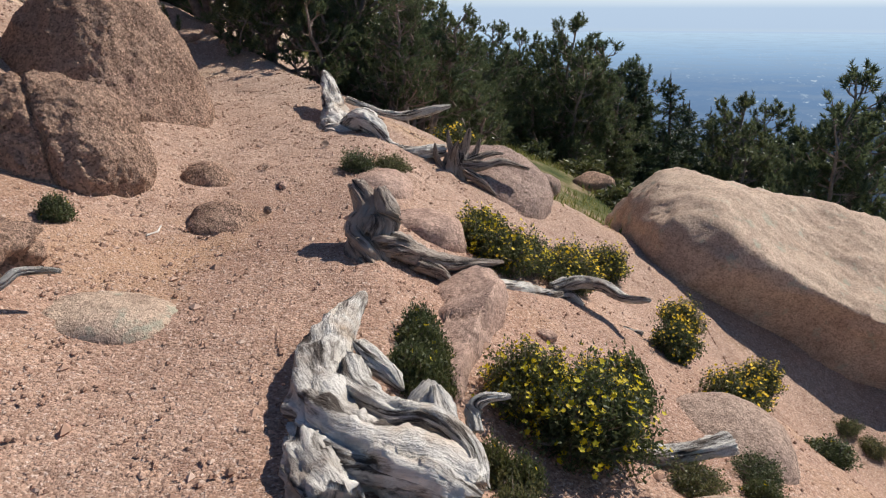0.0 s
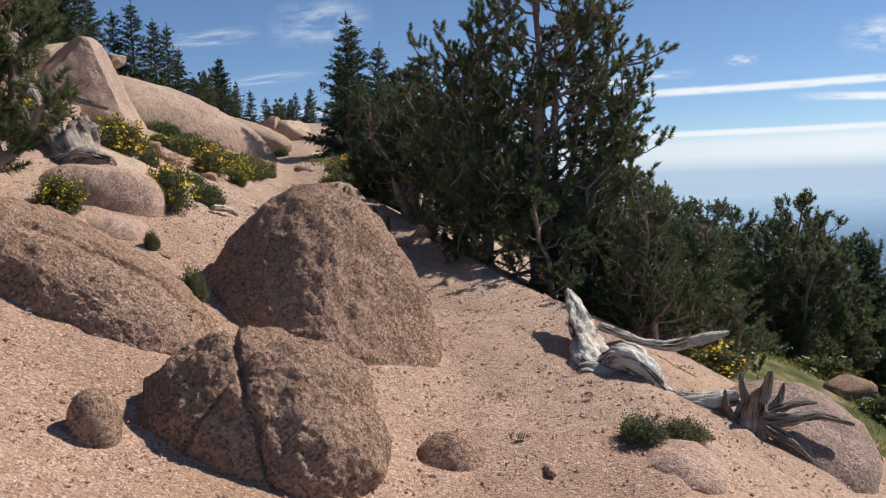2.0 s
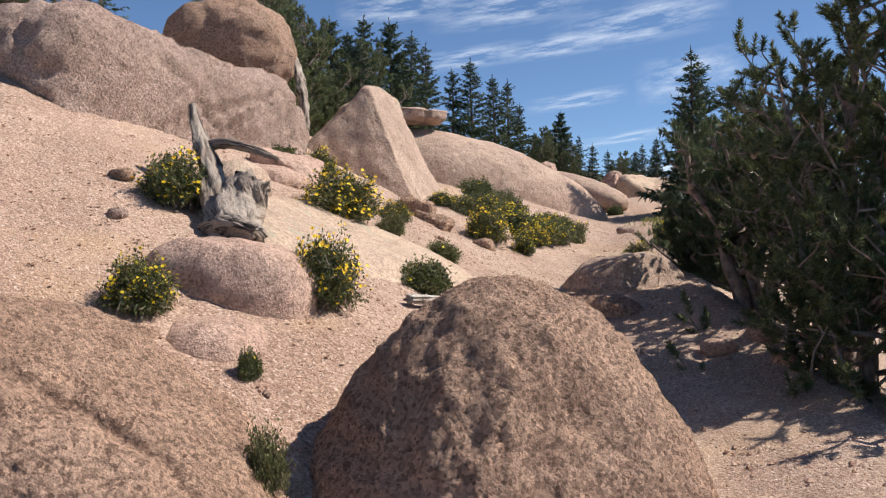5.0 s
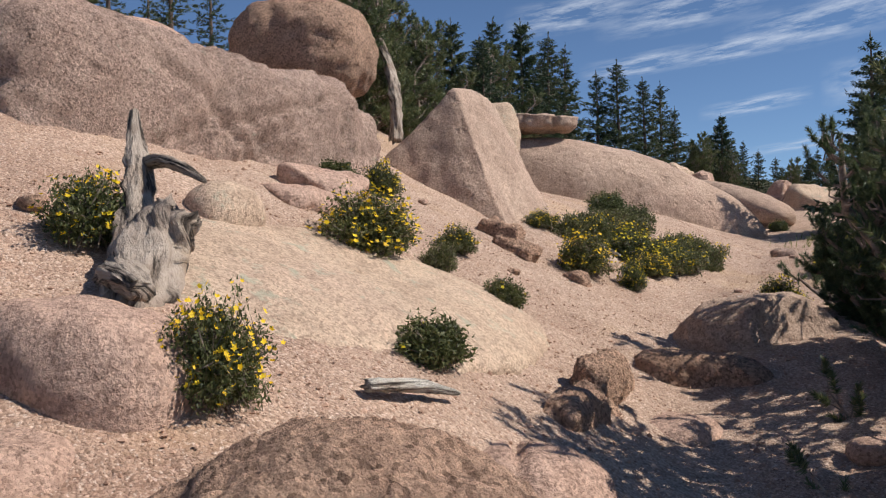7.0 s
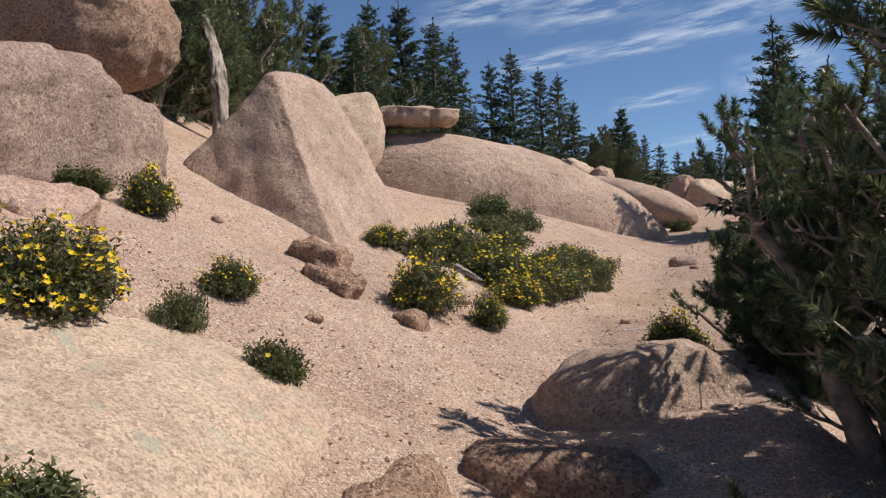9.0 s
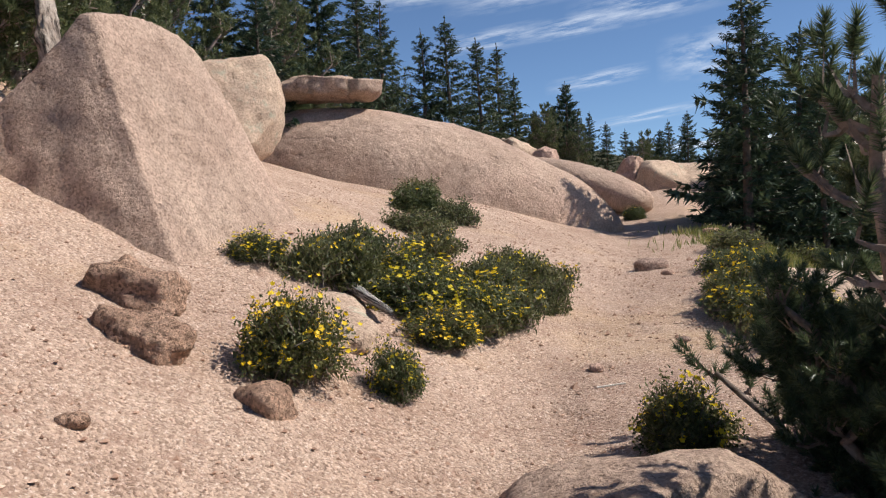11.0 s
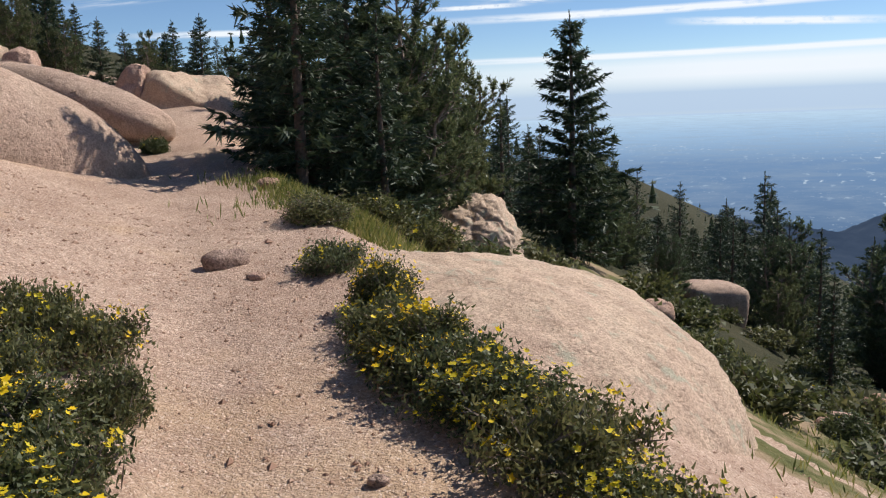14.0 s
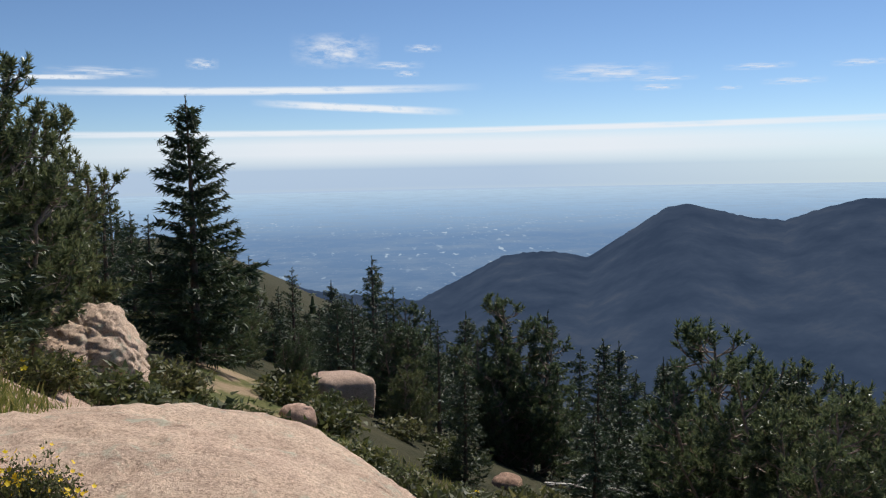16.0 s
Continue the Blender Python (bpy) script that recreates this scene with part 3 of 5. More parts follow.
def link_tris(name, corners, material, parent):
    """One mesh of loose triangles: corners run three to a triangle."""
    me = bpy.data.meshes.new(name)
    n = len(corners)
    me.vertices.add(n)
    me.vertices.foreach_set("co", np.ascontiguousarray(corners, dtype=np.float32).ravel())
    me.loops.add(n)
    me.loops.foreach_set("vertex_index", np.arange(n, dtype=np.int32))
    me.polygons.add(n // 3)
    me.polygons.foreach_set("loop_start", np.arange(0, n, 3, dtype=np.int32))
    me.materials.append(material)
    me.update(calc_edges=True)
    ob = new(name, me)
    ob.parent = parent
    return ob


def brushes(tufts, rng, needles, needle, thick):
    """Bottle-brushes of short needles round the ends of twigs: place, way and length of each."""
    p = np.array([t[0] for t in tufts])[:, None]
    way = np.array([t[1] for t in tufts])[:, None]
    long = np.array([t[2] for t in tufts])[:, None, None]
    k = rng.random((len(tufts), needles, 1))
    out = rng.normal(size=(len(tufts), needles, 3))
    out = unit(out - way * (out * way).sum(-1, keepdims=True))
    n = unit(out * (1.0 - 0.5 * k ** 2) + way * (0.35 + 0.75 * k ** 2))
    side = unit(np.cross(n, rng.normal(size=n.shape))) * (needle * 0.07 * thick)
    root = p + way * (long * (k - 0.85))
    tip = root + n * needle * rng.uniform(0.7, 1.15, k.shape)
    return np.stack([root - side, root + side, tip], 2).reshape(-1, 3)


def pine_tree(seed, stems, label, tufts=12, needles=60, group="", low=0.12, reach_k=1.0, needle=0.045, limbs=11, tuft_long=0.15, thick=0.9, rise=0.55):
    """A many-stemmed timberline pine. stems: (base offset x, y, tip x, y, height, radius)."""
    rng = np.random.default_rng(seed)
    tree = thing("pine_tree", (0, 0, 0), label, "tree", group)
    wood, green = Pile(), []
    up = Vector((0, 0, 1))

    def leafy(points, radius, count, fine=False):
        rings = points[::2] if fine else points
        v, f = tube_rings(rings, [radius * (1 - 0.85 * q) + 0.0035 for q in np.linspace(0, 1, len(rings))], 4)
        wood.add(v, f)
        end = (points[-1] - points[-2]).normalized()
        for c in range(count):
            q = rng.uniform(0.5, 1.0) if c else 1.0
            j = min(int(q * 4), 3)
            start = points[j].lerp(points[j + 1], q * 4 - j)
            way = (end * 0.5 + any_way(rng) * 0.75 + up * rise).normalized()
            tip = start + way * rng.uniform(0.06, 0.17)
            wood.leaf(start, way, way.cross(any_way(rng)).normalized(), (tip - start).length, 0.005)
            green.append((tip, way, tuft_long * rng.uniform(0.7, 1.3)))

    def crooked(p0, way, reach, lift):
        pts = [p0]
        for _ in range(4):
            way = (way + any_way(rng) * 0.32 + Vector((0, 0, lift))).normalized()
            pts.append(pts[-1] + way * (reach / 4))
        return pts

    for bx, by, tx, ty, height, radius in stems:
        wob = rng.normal(0, 0.06, (9, 2))
        line = []
        for i, k in enumerate(np.linspace(0, 1, 9)):
            e = k ** 1.3
            line.append(Vector((bx + (tx - bx) * e + wob[i, 0] * k, by + (ty - by) * e + wob[i, 1] * k, height * k - 0.25 * (1 - k))))
        v, f = tube_rings(line, [radius * 0.8 * (1 - 0.9 * k) + 0.006 for k in np.linspace(0, 1, 9)], 8)
        link_mesh("trunk", v, f, BARK, tree, shade=True)
        limb_n = max(6, int(height * limbs))
        for b in range(limb_n):
            k = low + (0.98 - low) * (b + rng.random()) / limb_n
            at = k * 8
            i = min(int(at), 7)
            p0 = line[i].lerp(line[i + 1], at - i)
            a = rng.uniform(0, 2 * math.pi)
            reach = reach_k * min(1.2, height * (0.32 * (1 - k) ** 0.6 + 0.06)) * rng.uniform(0.6, 1.2)
            out = Vector((math.cos(a), math.sin(a), rng.uniform(-0.1, 0.4))).normalized()
            main = crooked(p0, out, reach, 0.16)
            leafy(main, radius * 0.25 * (1 - k * 0.6), max(1, int(tufts * reach * 0.6)))
            for q in (1, 2, 3):
                side = (out + any_way(rng) * 0.9).normalized()
                leafy(crooked(main[q], side, reach * rng.uniform(0.3, 0.55), 0.25), radius * 0.12, max(1, int(tufts * reach * 0.4)), True)
        green.append((line[-1], up, 0.2))
    tagged(link_mesh("branchwork", wood.v, wood.f, BARK, tree), kind="stuff")
    link_tris("crown", brushes(green, rng, needles, needle, thick), NEEDLE, tree)
    return tree


def stand(tree, x, y, turn=0.0, scale=1.0, sink=0.05, copy=True):
    """Sets a tree, or a copy of it, on the ground."""
    at = pose(x, y, float(ground(x, y)) - sink, 0, 0, turn)
    if not copy:
        tree.matrix_world = at @ Matrix.Scale(scale, 4)
        return tree
    keep = tree.scale.copy()
    tree.scale = (scale, scale, scale * 1.0)
    made = copy_thing(tree, at)
    tree.scale = keep
    return made


# pines beside the trail
BESIDE = "pines beside the trail"
big_pine = pine_tree(11, ((0, 0, 0.05, 0.1, 3.3, 0.11), (-0.5, 0.1, -0.6, 0.2, 2.9, 0.08), (0.1, 0.1, 0.35, 0.1, 2.9, 0.05), (-0.35, -0.1, -1.0, -0.1, 2.3, 0.05), (0.2, 0.0, 1.0, -0.2, 2.0, 0.05), (0.25, 0.2, 0.75, 0.3, 2.6, 0.05), (0.1, -0.2, 0.6, -0.6, 1.2, 0.04)), "tall dark limber pine with several grey stems", tufts=14, needles=110, needle=0.045, tuft_long=0.11, thick=1.25, low=0.12, group=BESIDE, limbs=12, reach_k=1.1)
stand(big_pine, -1.42, 9.75, copy=False)
skirt_pine = pine_tree(16, ((0, 0, 0.3, 0.1, 1.0, 0.05), (0, 0, -0.4, 0.1, 0.8, 0.04), (0, 0.1, 0.1, -0.3, 0.9, 0.04), (0.2, 0.2, 0.6, 0.5, 1.0, 0.04)), "low spreading pine at the foot of a taller one", tufts=16, needles=90, low=0.04, limbs=14, reach_k=1.2, needle=0.047, tuft_long=0.1, thick=1.3, group=BESIDE)
stand(skirt_pine, -0.55, 8.95, copy=False)
for x, y, turn in ((0.3, 9.6, 130), (-0.75, 9.8, 300), (-0.1, 10.6, 20), (-1.0, 9.3, 200)):
    copy_thing(skirt_pine, pose(x, y, float(ground(x, y)), 0, 0, turn))
side_pine = pine_tree(17, ((0, 0, -0.1, 0.1, 2.1, 0.08), (0.05, 0.1, 0.45, 0.1, 2.3, 0.07), (-0.1, 0, -0.75, -0.1, 1.9, 0.06), (-0.05, -0.1, -0.4, -0.5, 1.5, 0.05), (0.05, -0.1, 0.3, -0.4, 1.5, 0.05)), "dense dark limber pine with bare grey limbs low down", tufts=14, needles=110, needle=0.044, tuft_long=0.1, thick=1.25, low=0.25, group=BESIDE, limbs=12, reach_k=0.95)
stand(side_pine, -2.2, 10.95, copy=False)
stand(side_pine, -0.25, 9.4, 140, 0.72)
stand(side_pine, -0.4, 8.5, 250, 0.56)
near_pine = pine_tree(12, ((0, 0, -0.5, -0.2, 1.5, 0.085), (-0.05, 0.05, -0.4, 0.3, 1.65, 0.07), (0.05, 0.05, 0.1, 0.3, 1.75, 0.07), (0.05, 0.1, -0.15, -0.3, 1.5, 0.05), (0.05, 0.1, 0.4, -0.1, 1.7, 0.05), (0.1, 0, 0.8, 0.0, 1.9, 0.06), (0, 0, -0.35, -0.05, 1.1, 0.05)), "low bushy limber pine with crooked pink-grey limbs", tufts=13, needles=240, needle=0.038, tuft_long=0.085, thick=0.65, low=0.32, group=BESIDE, limbs=13, reach_k=0.72)
stand(near_pine, -2.98, 11.15, copy=False)
low_pine = pine_tree(13, ((0, 0, -0.3, -0.15, 0.75, 0.05), (0, 0, -0.5, 0.0, 0.7, 0.05), (0, 0.05, -0.62, 0.15, 0.42, 0.04), (0.1, 0.1, 0.15, 0.15, 0.9, 0.05), (0.05, -0.05, -0.2, -0.25, 0.6, 0.04), (0.1, 0, 0.3, -0.2, 0.8, 0.04), (0.15, 0, 0.1, -0.1, 0.75, 0.04)), "young bushy pine with upright candles beside the trail", tufts=70, needles=130, needle=0.036, tuft_long=0.085, thick=0.8, low=0.02, reach_k=1.05, limbs=25, group=BESIDE, rise=0.8)
stand(low_pine, -3.58, 12.05, copy=False)
leaning_pine = pine_tree(18, ((0, 0, -0.62, -0.3, 1.45, 0.06), (0.1, 0, 0.3, -0.2, 1.5, 0.06)), "crooked pine with a bare pink-grey stem leaning over the trail", tufts=22, needles=220, needle=0.034, tuft_long=0.085, thick=0.6, low=0.78, reach_k=0.6, limbs=16, group=BESIDE, rise=0.6)
stand(leaning_pine, -3.05, 12.25, copy=False)
slope_pine = pine_tree(14, ((0, 0, 1.1, 0.05, 0.75, 0.06), (0, 0.1, 0.85, 0.25, 1.05, 0.05), (-0.1, 0, 0.5, -0.2, 1.4, 0.05), (0, -0.1, 0.7, 0.1, 0.9, 0.04), (0, 0, 0.9, -0.1, 1.2, 0.04)), "pine bush hanging over the slope above the trail", tufts=18, needles=170, needle=0.042, tuft_long=0.1, thick=0.9, low=0.5, reach_k=0.75, limbs=15, group=BESIDE)
stand(slope_pine, -4.2, 4.85, copy=False)
bush_pine = pine_tree(15, ((0, 0, 0.2, 0.1, 3.0, 0.07), (-0.2, 0.1, -0.7, 0.3, 2.6, 0.06), (0.2, 0.1, 0.8, 0.1, 2.4, 0.06), (0.0, -0.2, -0.2, -0.8, 1.9, 0.05), (0.1, 0.2, 0.5, 0.8, 2.0, 0.05)), "dense dark timberline pine with many stems", tufts=12, needles=40, low=0.06, needle=0.08, thick=1.7, group="pines on the slope", tuft_long=0.14, limbs=13)
stand(bush_pine, -5.35, 24.1, copy=False)

tall_spruce = spruce_tree(21, 4.6, 0.85)
stand(tall_spruce, -6.7, 20.7, scale=0.86, copy=False)
wide_spruce = spruce_tree(22, 4.0, 0.95, ragged=0.3)
stand(wide_spruce, -6.3, 22.2, 30, scale=0.95, copy=False)
stand(bush_pine, -5.7, 22.7, 60, 1.1)
thin_spruce = spruce_tree(23, 5.0, 1.15, whorls=40, sprays=16, ragged=0.28)
stand(thin_spruce, -3.1, 26.6, scale=0.92, copy=False)
small_spruce = spruce_tree(24, 3.2, 0.65, whorls=24)
stand(small_spruce, -7.25, 21.9, 80, copy=False)
SPRUCES = ((tall_spruce, 4.6), (wide_spruce, 4.0), (thin_spruce, 5.0), (small_spruce, 3.2))


def grove(spots, seed, kinds=SPRUCES):
    """Copies of the spruces: x, y and height of each."""
    rng = np.random.default_rng(seed)
    for x, y, h in spots:
        tree, full = kinds[int(rng.integers(len(kinds)))]
        stand(tree, x, y, float(rng.uniform(0, 360)), max(h, 1.2) / full, sink=0.1)


PINES = ((bush_pine, 3.0),)
light_spruce = spruce_tree(25, 4.2, 0.85, sprays=6, whorls=22)
stand(light_spruce, -8.4, 26.3, scale=0.55, copy=False)
LIGHT = ((light_spruce, 4.2),)
grove(((-6.7, 21.5, 3.9), (-6.0, 22.4, 3.4), (-6.6, 23.4, 3.0), (-5.75, 20.9, 2.8), (-10.1, 27.6, 1.8)), 1)
grove(((-5.8, 23.7, 3.0), (-6.8, 25.2, 2.9), (-0.6, 12.9, 2.2), (0.3, 14.6, 1.9), (-2.6, 28.5, 2.2), (-5.6, 27.5, 2.6), (1.1, 27.6, 1.6), (-1.0, 28.3, 1.3), (-1.9, 30.5, 2.4)), 2, PINES)
grove(((0.9, 17.0, 2.2), (1.8, 18.9, 2.7), (2.4, 17.8, 3.1), (3.4, 19.7, 3.0), (2.2, 30.7, 2.9), (5.0, 30.5, 4.3), (4.4, 22.5, 4.2), (6.2, 12.6, 3.8), (7.4, 22.2, 4.3), (9.7, 25.7, 4.9)), 3, PINES)
grove(((4.8, 21.5, 4.0), (5.8, 22.3, 4.5), (8.8, 26.6, 4.2), (10.4, 28.1, 4.2), (10.0, 24.0, 5.1), (8.2, 28.9, 4.6), (0.6, 24.0, 2.1), (4.7, 24.5, 2.8), (1.6, 21.9, 2.1), (1.8, 35.0, 3.1), (2.9, 36.8, 3.3), (0.9, 39.4, 2.3), (2.4, 41.1, 2.5), (6.1, 31.1, 4.7), (9.2, 32.7, 5.1), (10.6, 34.1, 5.5), (13.6, 35.6, 5.9), (11.9, 29.2, 5.8), (11.6, 26.6, 5.7), (-3.4, 36.9, 2.9), (-3.5, 39.0, 2.7), (-1.4, 31.7, 2.3), (12.5, 48.0, 4.9), (12.1, 50.4, 4.8), (16.4, 45.9, 6.6)), 4)
# on the hill above
grove(((-10.6, 28.8, 1.6), (-11.4, 29.3, 1.5), (-12.0, 28.6, 1.5), (-9.2, 29.5, 1.8), (-12.9, 29.4, 1.6), (-13.8, 30.2, 1.7), (-11.8, 31.0, 1.8), (-10.2, 31.5, 2.0), (-8.6, 27.0, 2.0), (-8.0, 25.6, 2.4), (-7.6, 28.2, 2.4)), 7)
grove(((-11.9, 14.4, 2.5), (-12.9, 16.1, 2.9), (-12.5, 16.6, 2.9), (-13.4, 18.6, 3.4), (-12.9, 19.0, 3.5), (-13.7, 21.0, 3.5), (-14.1, 22.0, 3.4), (-14.7, 24.1, 3.0), (-14.3, 24.6, 3.3), (-14.3, 25.8, 3.0), (-14.5, 26.9, 3.0), (-14.6, 27.8, 2.3), (-13.6, 28.6, 2.4), (-12.6, 30.3, 1.2), (-15.8, 30.8, 1.4), (-12.0, 17.0, 2.6), (-15.5, 23.0, 3.2), (-15.0, 20.0, 3.2)), 5)
grove(((-10.9, 13.3, 2.2), (-11.2, 14.0, 2.4), (-11.6, 15.2, 2.4), (-12.6, 18.0, 2.6), (-9.9, 11.9, 2.0), (-10.4, 12.6, 2.1), (-10.2, 8.6, 1.8), (-11.2, 27.9, 1.1), (-9.9, 29.0, 1.3), (-12.6, 27.2, 1.2), (-13.4, 27.0, 1.4), (-12.2, 30.2, 1.4), (-14.6, 29.0, 1.5), (-15.4, 31.5, 1.8)), 6, PINES)


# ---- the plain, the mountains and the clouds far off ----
# unlit emission for the far scenery: its daylight is painted into the colour
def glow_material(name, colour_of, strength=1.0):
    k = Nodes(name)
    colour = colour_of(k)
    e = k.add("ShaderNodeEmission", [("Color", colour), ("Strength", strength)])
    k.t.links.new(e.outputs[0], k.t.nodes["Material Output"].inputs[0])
    return k.m


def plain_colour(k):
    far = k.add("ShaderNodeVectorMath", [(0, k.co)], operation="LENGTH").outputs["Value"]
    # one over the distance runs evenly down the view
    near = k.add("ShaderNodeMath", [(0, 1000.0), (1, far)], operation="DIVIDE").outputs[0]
    # aerial haze painted into the glow, paler blue towards the horizon
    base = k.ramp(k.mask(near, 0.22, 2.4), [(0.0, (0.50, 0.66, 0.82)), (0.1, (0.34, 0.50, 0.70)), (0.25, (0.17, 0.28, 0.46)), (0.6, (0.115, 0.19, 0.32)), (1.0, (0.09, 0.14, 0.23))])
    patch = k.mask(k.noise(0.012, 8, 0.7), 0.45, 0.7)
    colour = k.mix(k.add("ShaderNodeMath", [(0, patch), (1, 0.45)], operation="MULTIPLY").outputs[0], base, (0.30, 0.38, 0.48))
    town = k.mask(k.noise(0.11, 5, 0.85), 0.6, 0.68)
    spot = k.add("ShaderNodeMath", [(0, k.mask(k.noise(0.28, 3, 0.9), 0.70, 0.74)), (1, k.mask(k.noise(0.004, 3), 0.45, 0.6))], operation="MULTIPLY").outputs[0]
    colour = k.mix(k.add("ShaderNodeMath", [(0, spot), (1, 0.45)], operation="MULTIPLY").outputs[0], colour, (0.85, 0.88, 0.9))
    turned = k.add("ShaderNodeVectorRotate", [("Vector", k.co), ("Angle", radians(20))]).outputs[0]
    flat = k.add("ShaderNodeMapping", [("Vector", turned), ("Scale", (0.09, 0.02, 1.0))]).outputs[0]
    roofs = k.mask(k.noise(1.0, 3, 0.6, flat), 0.61, 0.66)
    built = k.mask(k.noise(0.0032, 4, 0.6), 0.45, 0.6)
    colour = k.mix(k.add("ShaderNodeMath", [(0, roofs), (1, built)], operation="MULTIPLY").outputs[0], colour, (0.45, 0.56, 0.68))
    return k.mix(k.add("ShaderNodeMath", [(0, town), (1, k.mask(k.noise(0.005, 3), 0.42, 0.62))], operation="MULTIPLY").outputs[0], colour, (0.55, 0.62, 0.68))


def build_plain():
    verts, faces, n = [], [], 72
    rings = (560, 640, 900, 1400, 2200, 3300, 4600)
    for r in rings:
        verts += [(r * math.cos(2 * math.pi * i / n), r * math.sin(2 * math.pi * i / n), -96) for i in range(n)]
    for j in range(len(rings) - 1):
        faces += [(j * n + i, j * n + (i + 1) % n, (j + 1) * n + (i + 1) % n, (j + 1) * n + i) for i in range(n)]
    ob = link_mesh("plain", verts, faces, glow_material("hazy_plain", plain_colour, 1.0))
    tagged(ob, "hazy blue plain with a distant town", "backdrop", kind="structure")


build_plain()


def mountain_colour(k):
    # blue of the haze mixed into the forest tone and emitted, not lit
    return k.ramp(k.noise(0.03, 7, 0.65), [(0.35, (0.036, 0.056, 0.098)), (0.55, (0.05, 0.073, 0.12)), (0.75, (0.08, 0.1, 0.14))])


LOOKOUT = Vector((-4.8, 11.7, 3.3))   # the far ridges are laid out around the end of the walk


def ridge(name, label, ways, heights, distance, near, floor, material):
    """A far ridge: its crest by degrees clockwise from +y and degrees of height, and its slope down towards the valley."""
    cols, rows = 220, 26
    lo, hi = ways[0], ways[-1]
    verts, faces = [], []
    for j in range(rows):
        k = j / (rows - 1)
        for i in range(cols):
            a = lo + (hi - lo) * i / (cols - 1)
            crest = distance * math.tan(radians(float(np.interp(a, ways, heights)))) - floor + 0.8 * noise.fractal(Vector((a * 2.5, 0, 2.0)), 0.8, 2.2, 5)
            r = near + (distance - near) * k
            spur = 1 + 0.1 * noise.fractal(Vector((a * 0.28, k * 1.6, 7.0)), 0.7, 2.1, 5) * (1 - k) * min(1, 3 * k)
            verts.append((LOOKOUT.x + r * math.sin(radians(a)), LOOKOUT.y + r * math.cos(radians(a)), LOOKOUT.z + floor + max(crest, 0) * k ** 0.9 * spur))
    for j in range(rows - 1):
        faces += [(j * cols + i, j * cols + i + 1, (j + 1) * cols + i + 1, (j + 1) * cols + i) for i in range(cols - 1)]
    ob = link_mesh(name, verts, faces, material, shade=True)
    return tagged(ob, label, "backdrop", kind="structure")


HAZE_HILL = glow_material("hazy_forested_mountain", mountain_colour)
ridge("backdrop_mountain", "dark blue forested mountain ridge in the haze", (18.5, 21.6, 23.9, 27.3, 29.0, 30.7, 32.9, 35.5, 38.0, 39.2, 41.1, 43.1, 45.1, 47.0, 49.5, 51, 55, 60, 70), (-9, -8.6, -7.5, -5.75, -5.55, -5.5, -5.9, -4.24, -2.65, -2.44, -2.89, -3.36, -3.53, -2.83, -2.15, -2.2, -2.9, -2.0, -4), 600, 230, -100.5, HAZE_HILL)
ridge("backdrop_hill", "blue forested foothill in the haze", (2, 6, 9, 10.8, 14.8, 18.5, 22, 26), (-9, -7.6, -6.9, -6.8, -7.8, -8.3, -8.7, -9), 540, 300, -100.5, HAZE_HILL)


def cloud_material(name, density, stretch, most=0.9, tall=1.6, tint=(0.74, 0.80, 0.90, 1), solid=0.12):
    k = Nodes(name)
    uv = k.t.nodes.new("ShaderNodeUVMap").outputs[0]
    co = k.add("ShaderNodeMapping", [("Vector", uv), ("Scale", (stretch, tall, 1.0))]).outputs[0]
    n = k.noise(1.6, 8, 0.65, co)
    sep = k.add("ShaderNodeSeparateXYZ", [("Vector", uv)])
    edge = k.t.nodes.new("ShaderNodeMath")
    edge.operation = "MULTIPLY"
    for i, axis in enumerate(("X", "Y")):
        a = k.add("ShaderNodeMath", [(0, sep.outputs[axis]), (1, 0.5)], operation="SUBTRACT").outputs[0]
        b = k.add("ShaderNodeMath", [(0, a)], operation="ABSOLUTE").outputs[0]
        k.t.links.new(k.mask(b, 0.5, solid), edge.inputs[i])
    cover = k.add("ShaderNodeMath", [(0, edge.outputs[0]), (1, k.mask(n, 0.62 - density, 0.85 - density))], operation="MULTIPLY", use_clamp=True)
    # cloud and haze brightness is emitted by the sheet instead of sunlit
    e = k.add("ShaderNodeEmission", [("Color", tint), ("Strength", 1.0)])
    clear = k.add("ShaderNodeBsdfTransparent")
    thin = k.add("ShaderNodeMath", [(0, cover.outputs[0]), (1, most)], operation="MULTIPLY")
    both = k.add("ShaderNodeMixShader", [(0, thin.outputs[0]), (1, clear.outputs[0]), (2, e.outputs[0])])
    k.t.links.new(both.outputs[0], k.t.nodes["Material Output"].inputs[0])
    return k.m


CIRRUS, STREAK = cloud_material("wispy_cirrus", 0.2, 1.3, 0.75, 2.0), cloud_material("bright_cloud_streak", 0.36, 7, 0.95, 0.9, (0.86, 0.9, 0.95, 1), 0.2)
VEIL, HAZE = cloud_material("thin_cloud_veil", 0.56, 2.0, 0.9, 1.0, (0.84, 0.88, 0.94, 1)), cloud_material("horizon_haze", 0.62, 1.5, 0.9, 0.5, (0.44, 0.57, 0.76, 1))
PUFF = cloud_material("small_bright_puff", 0.22, 2.2, 0.95, 2.4)


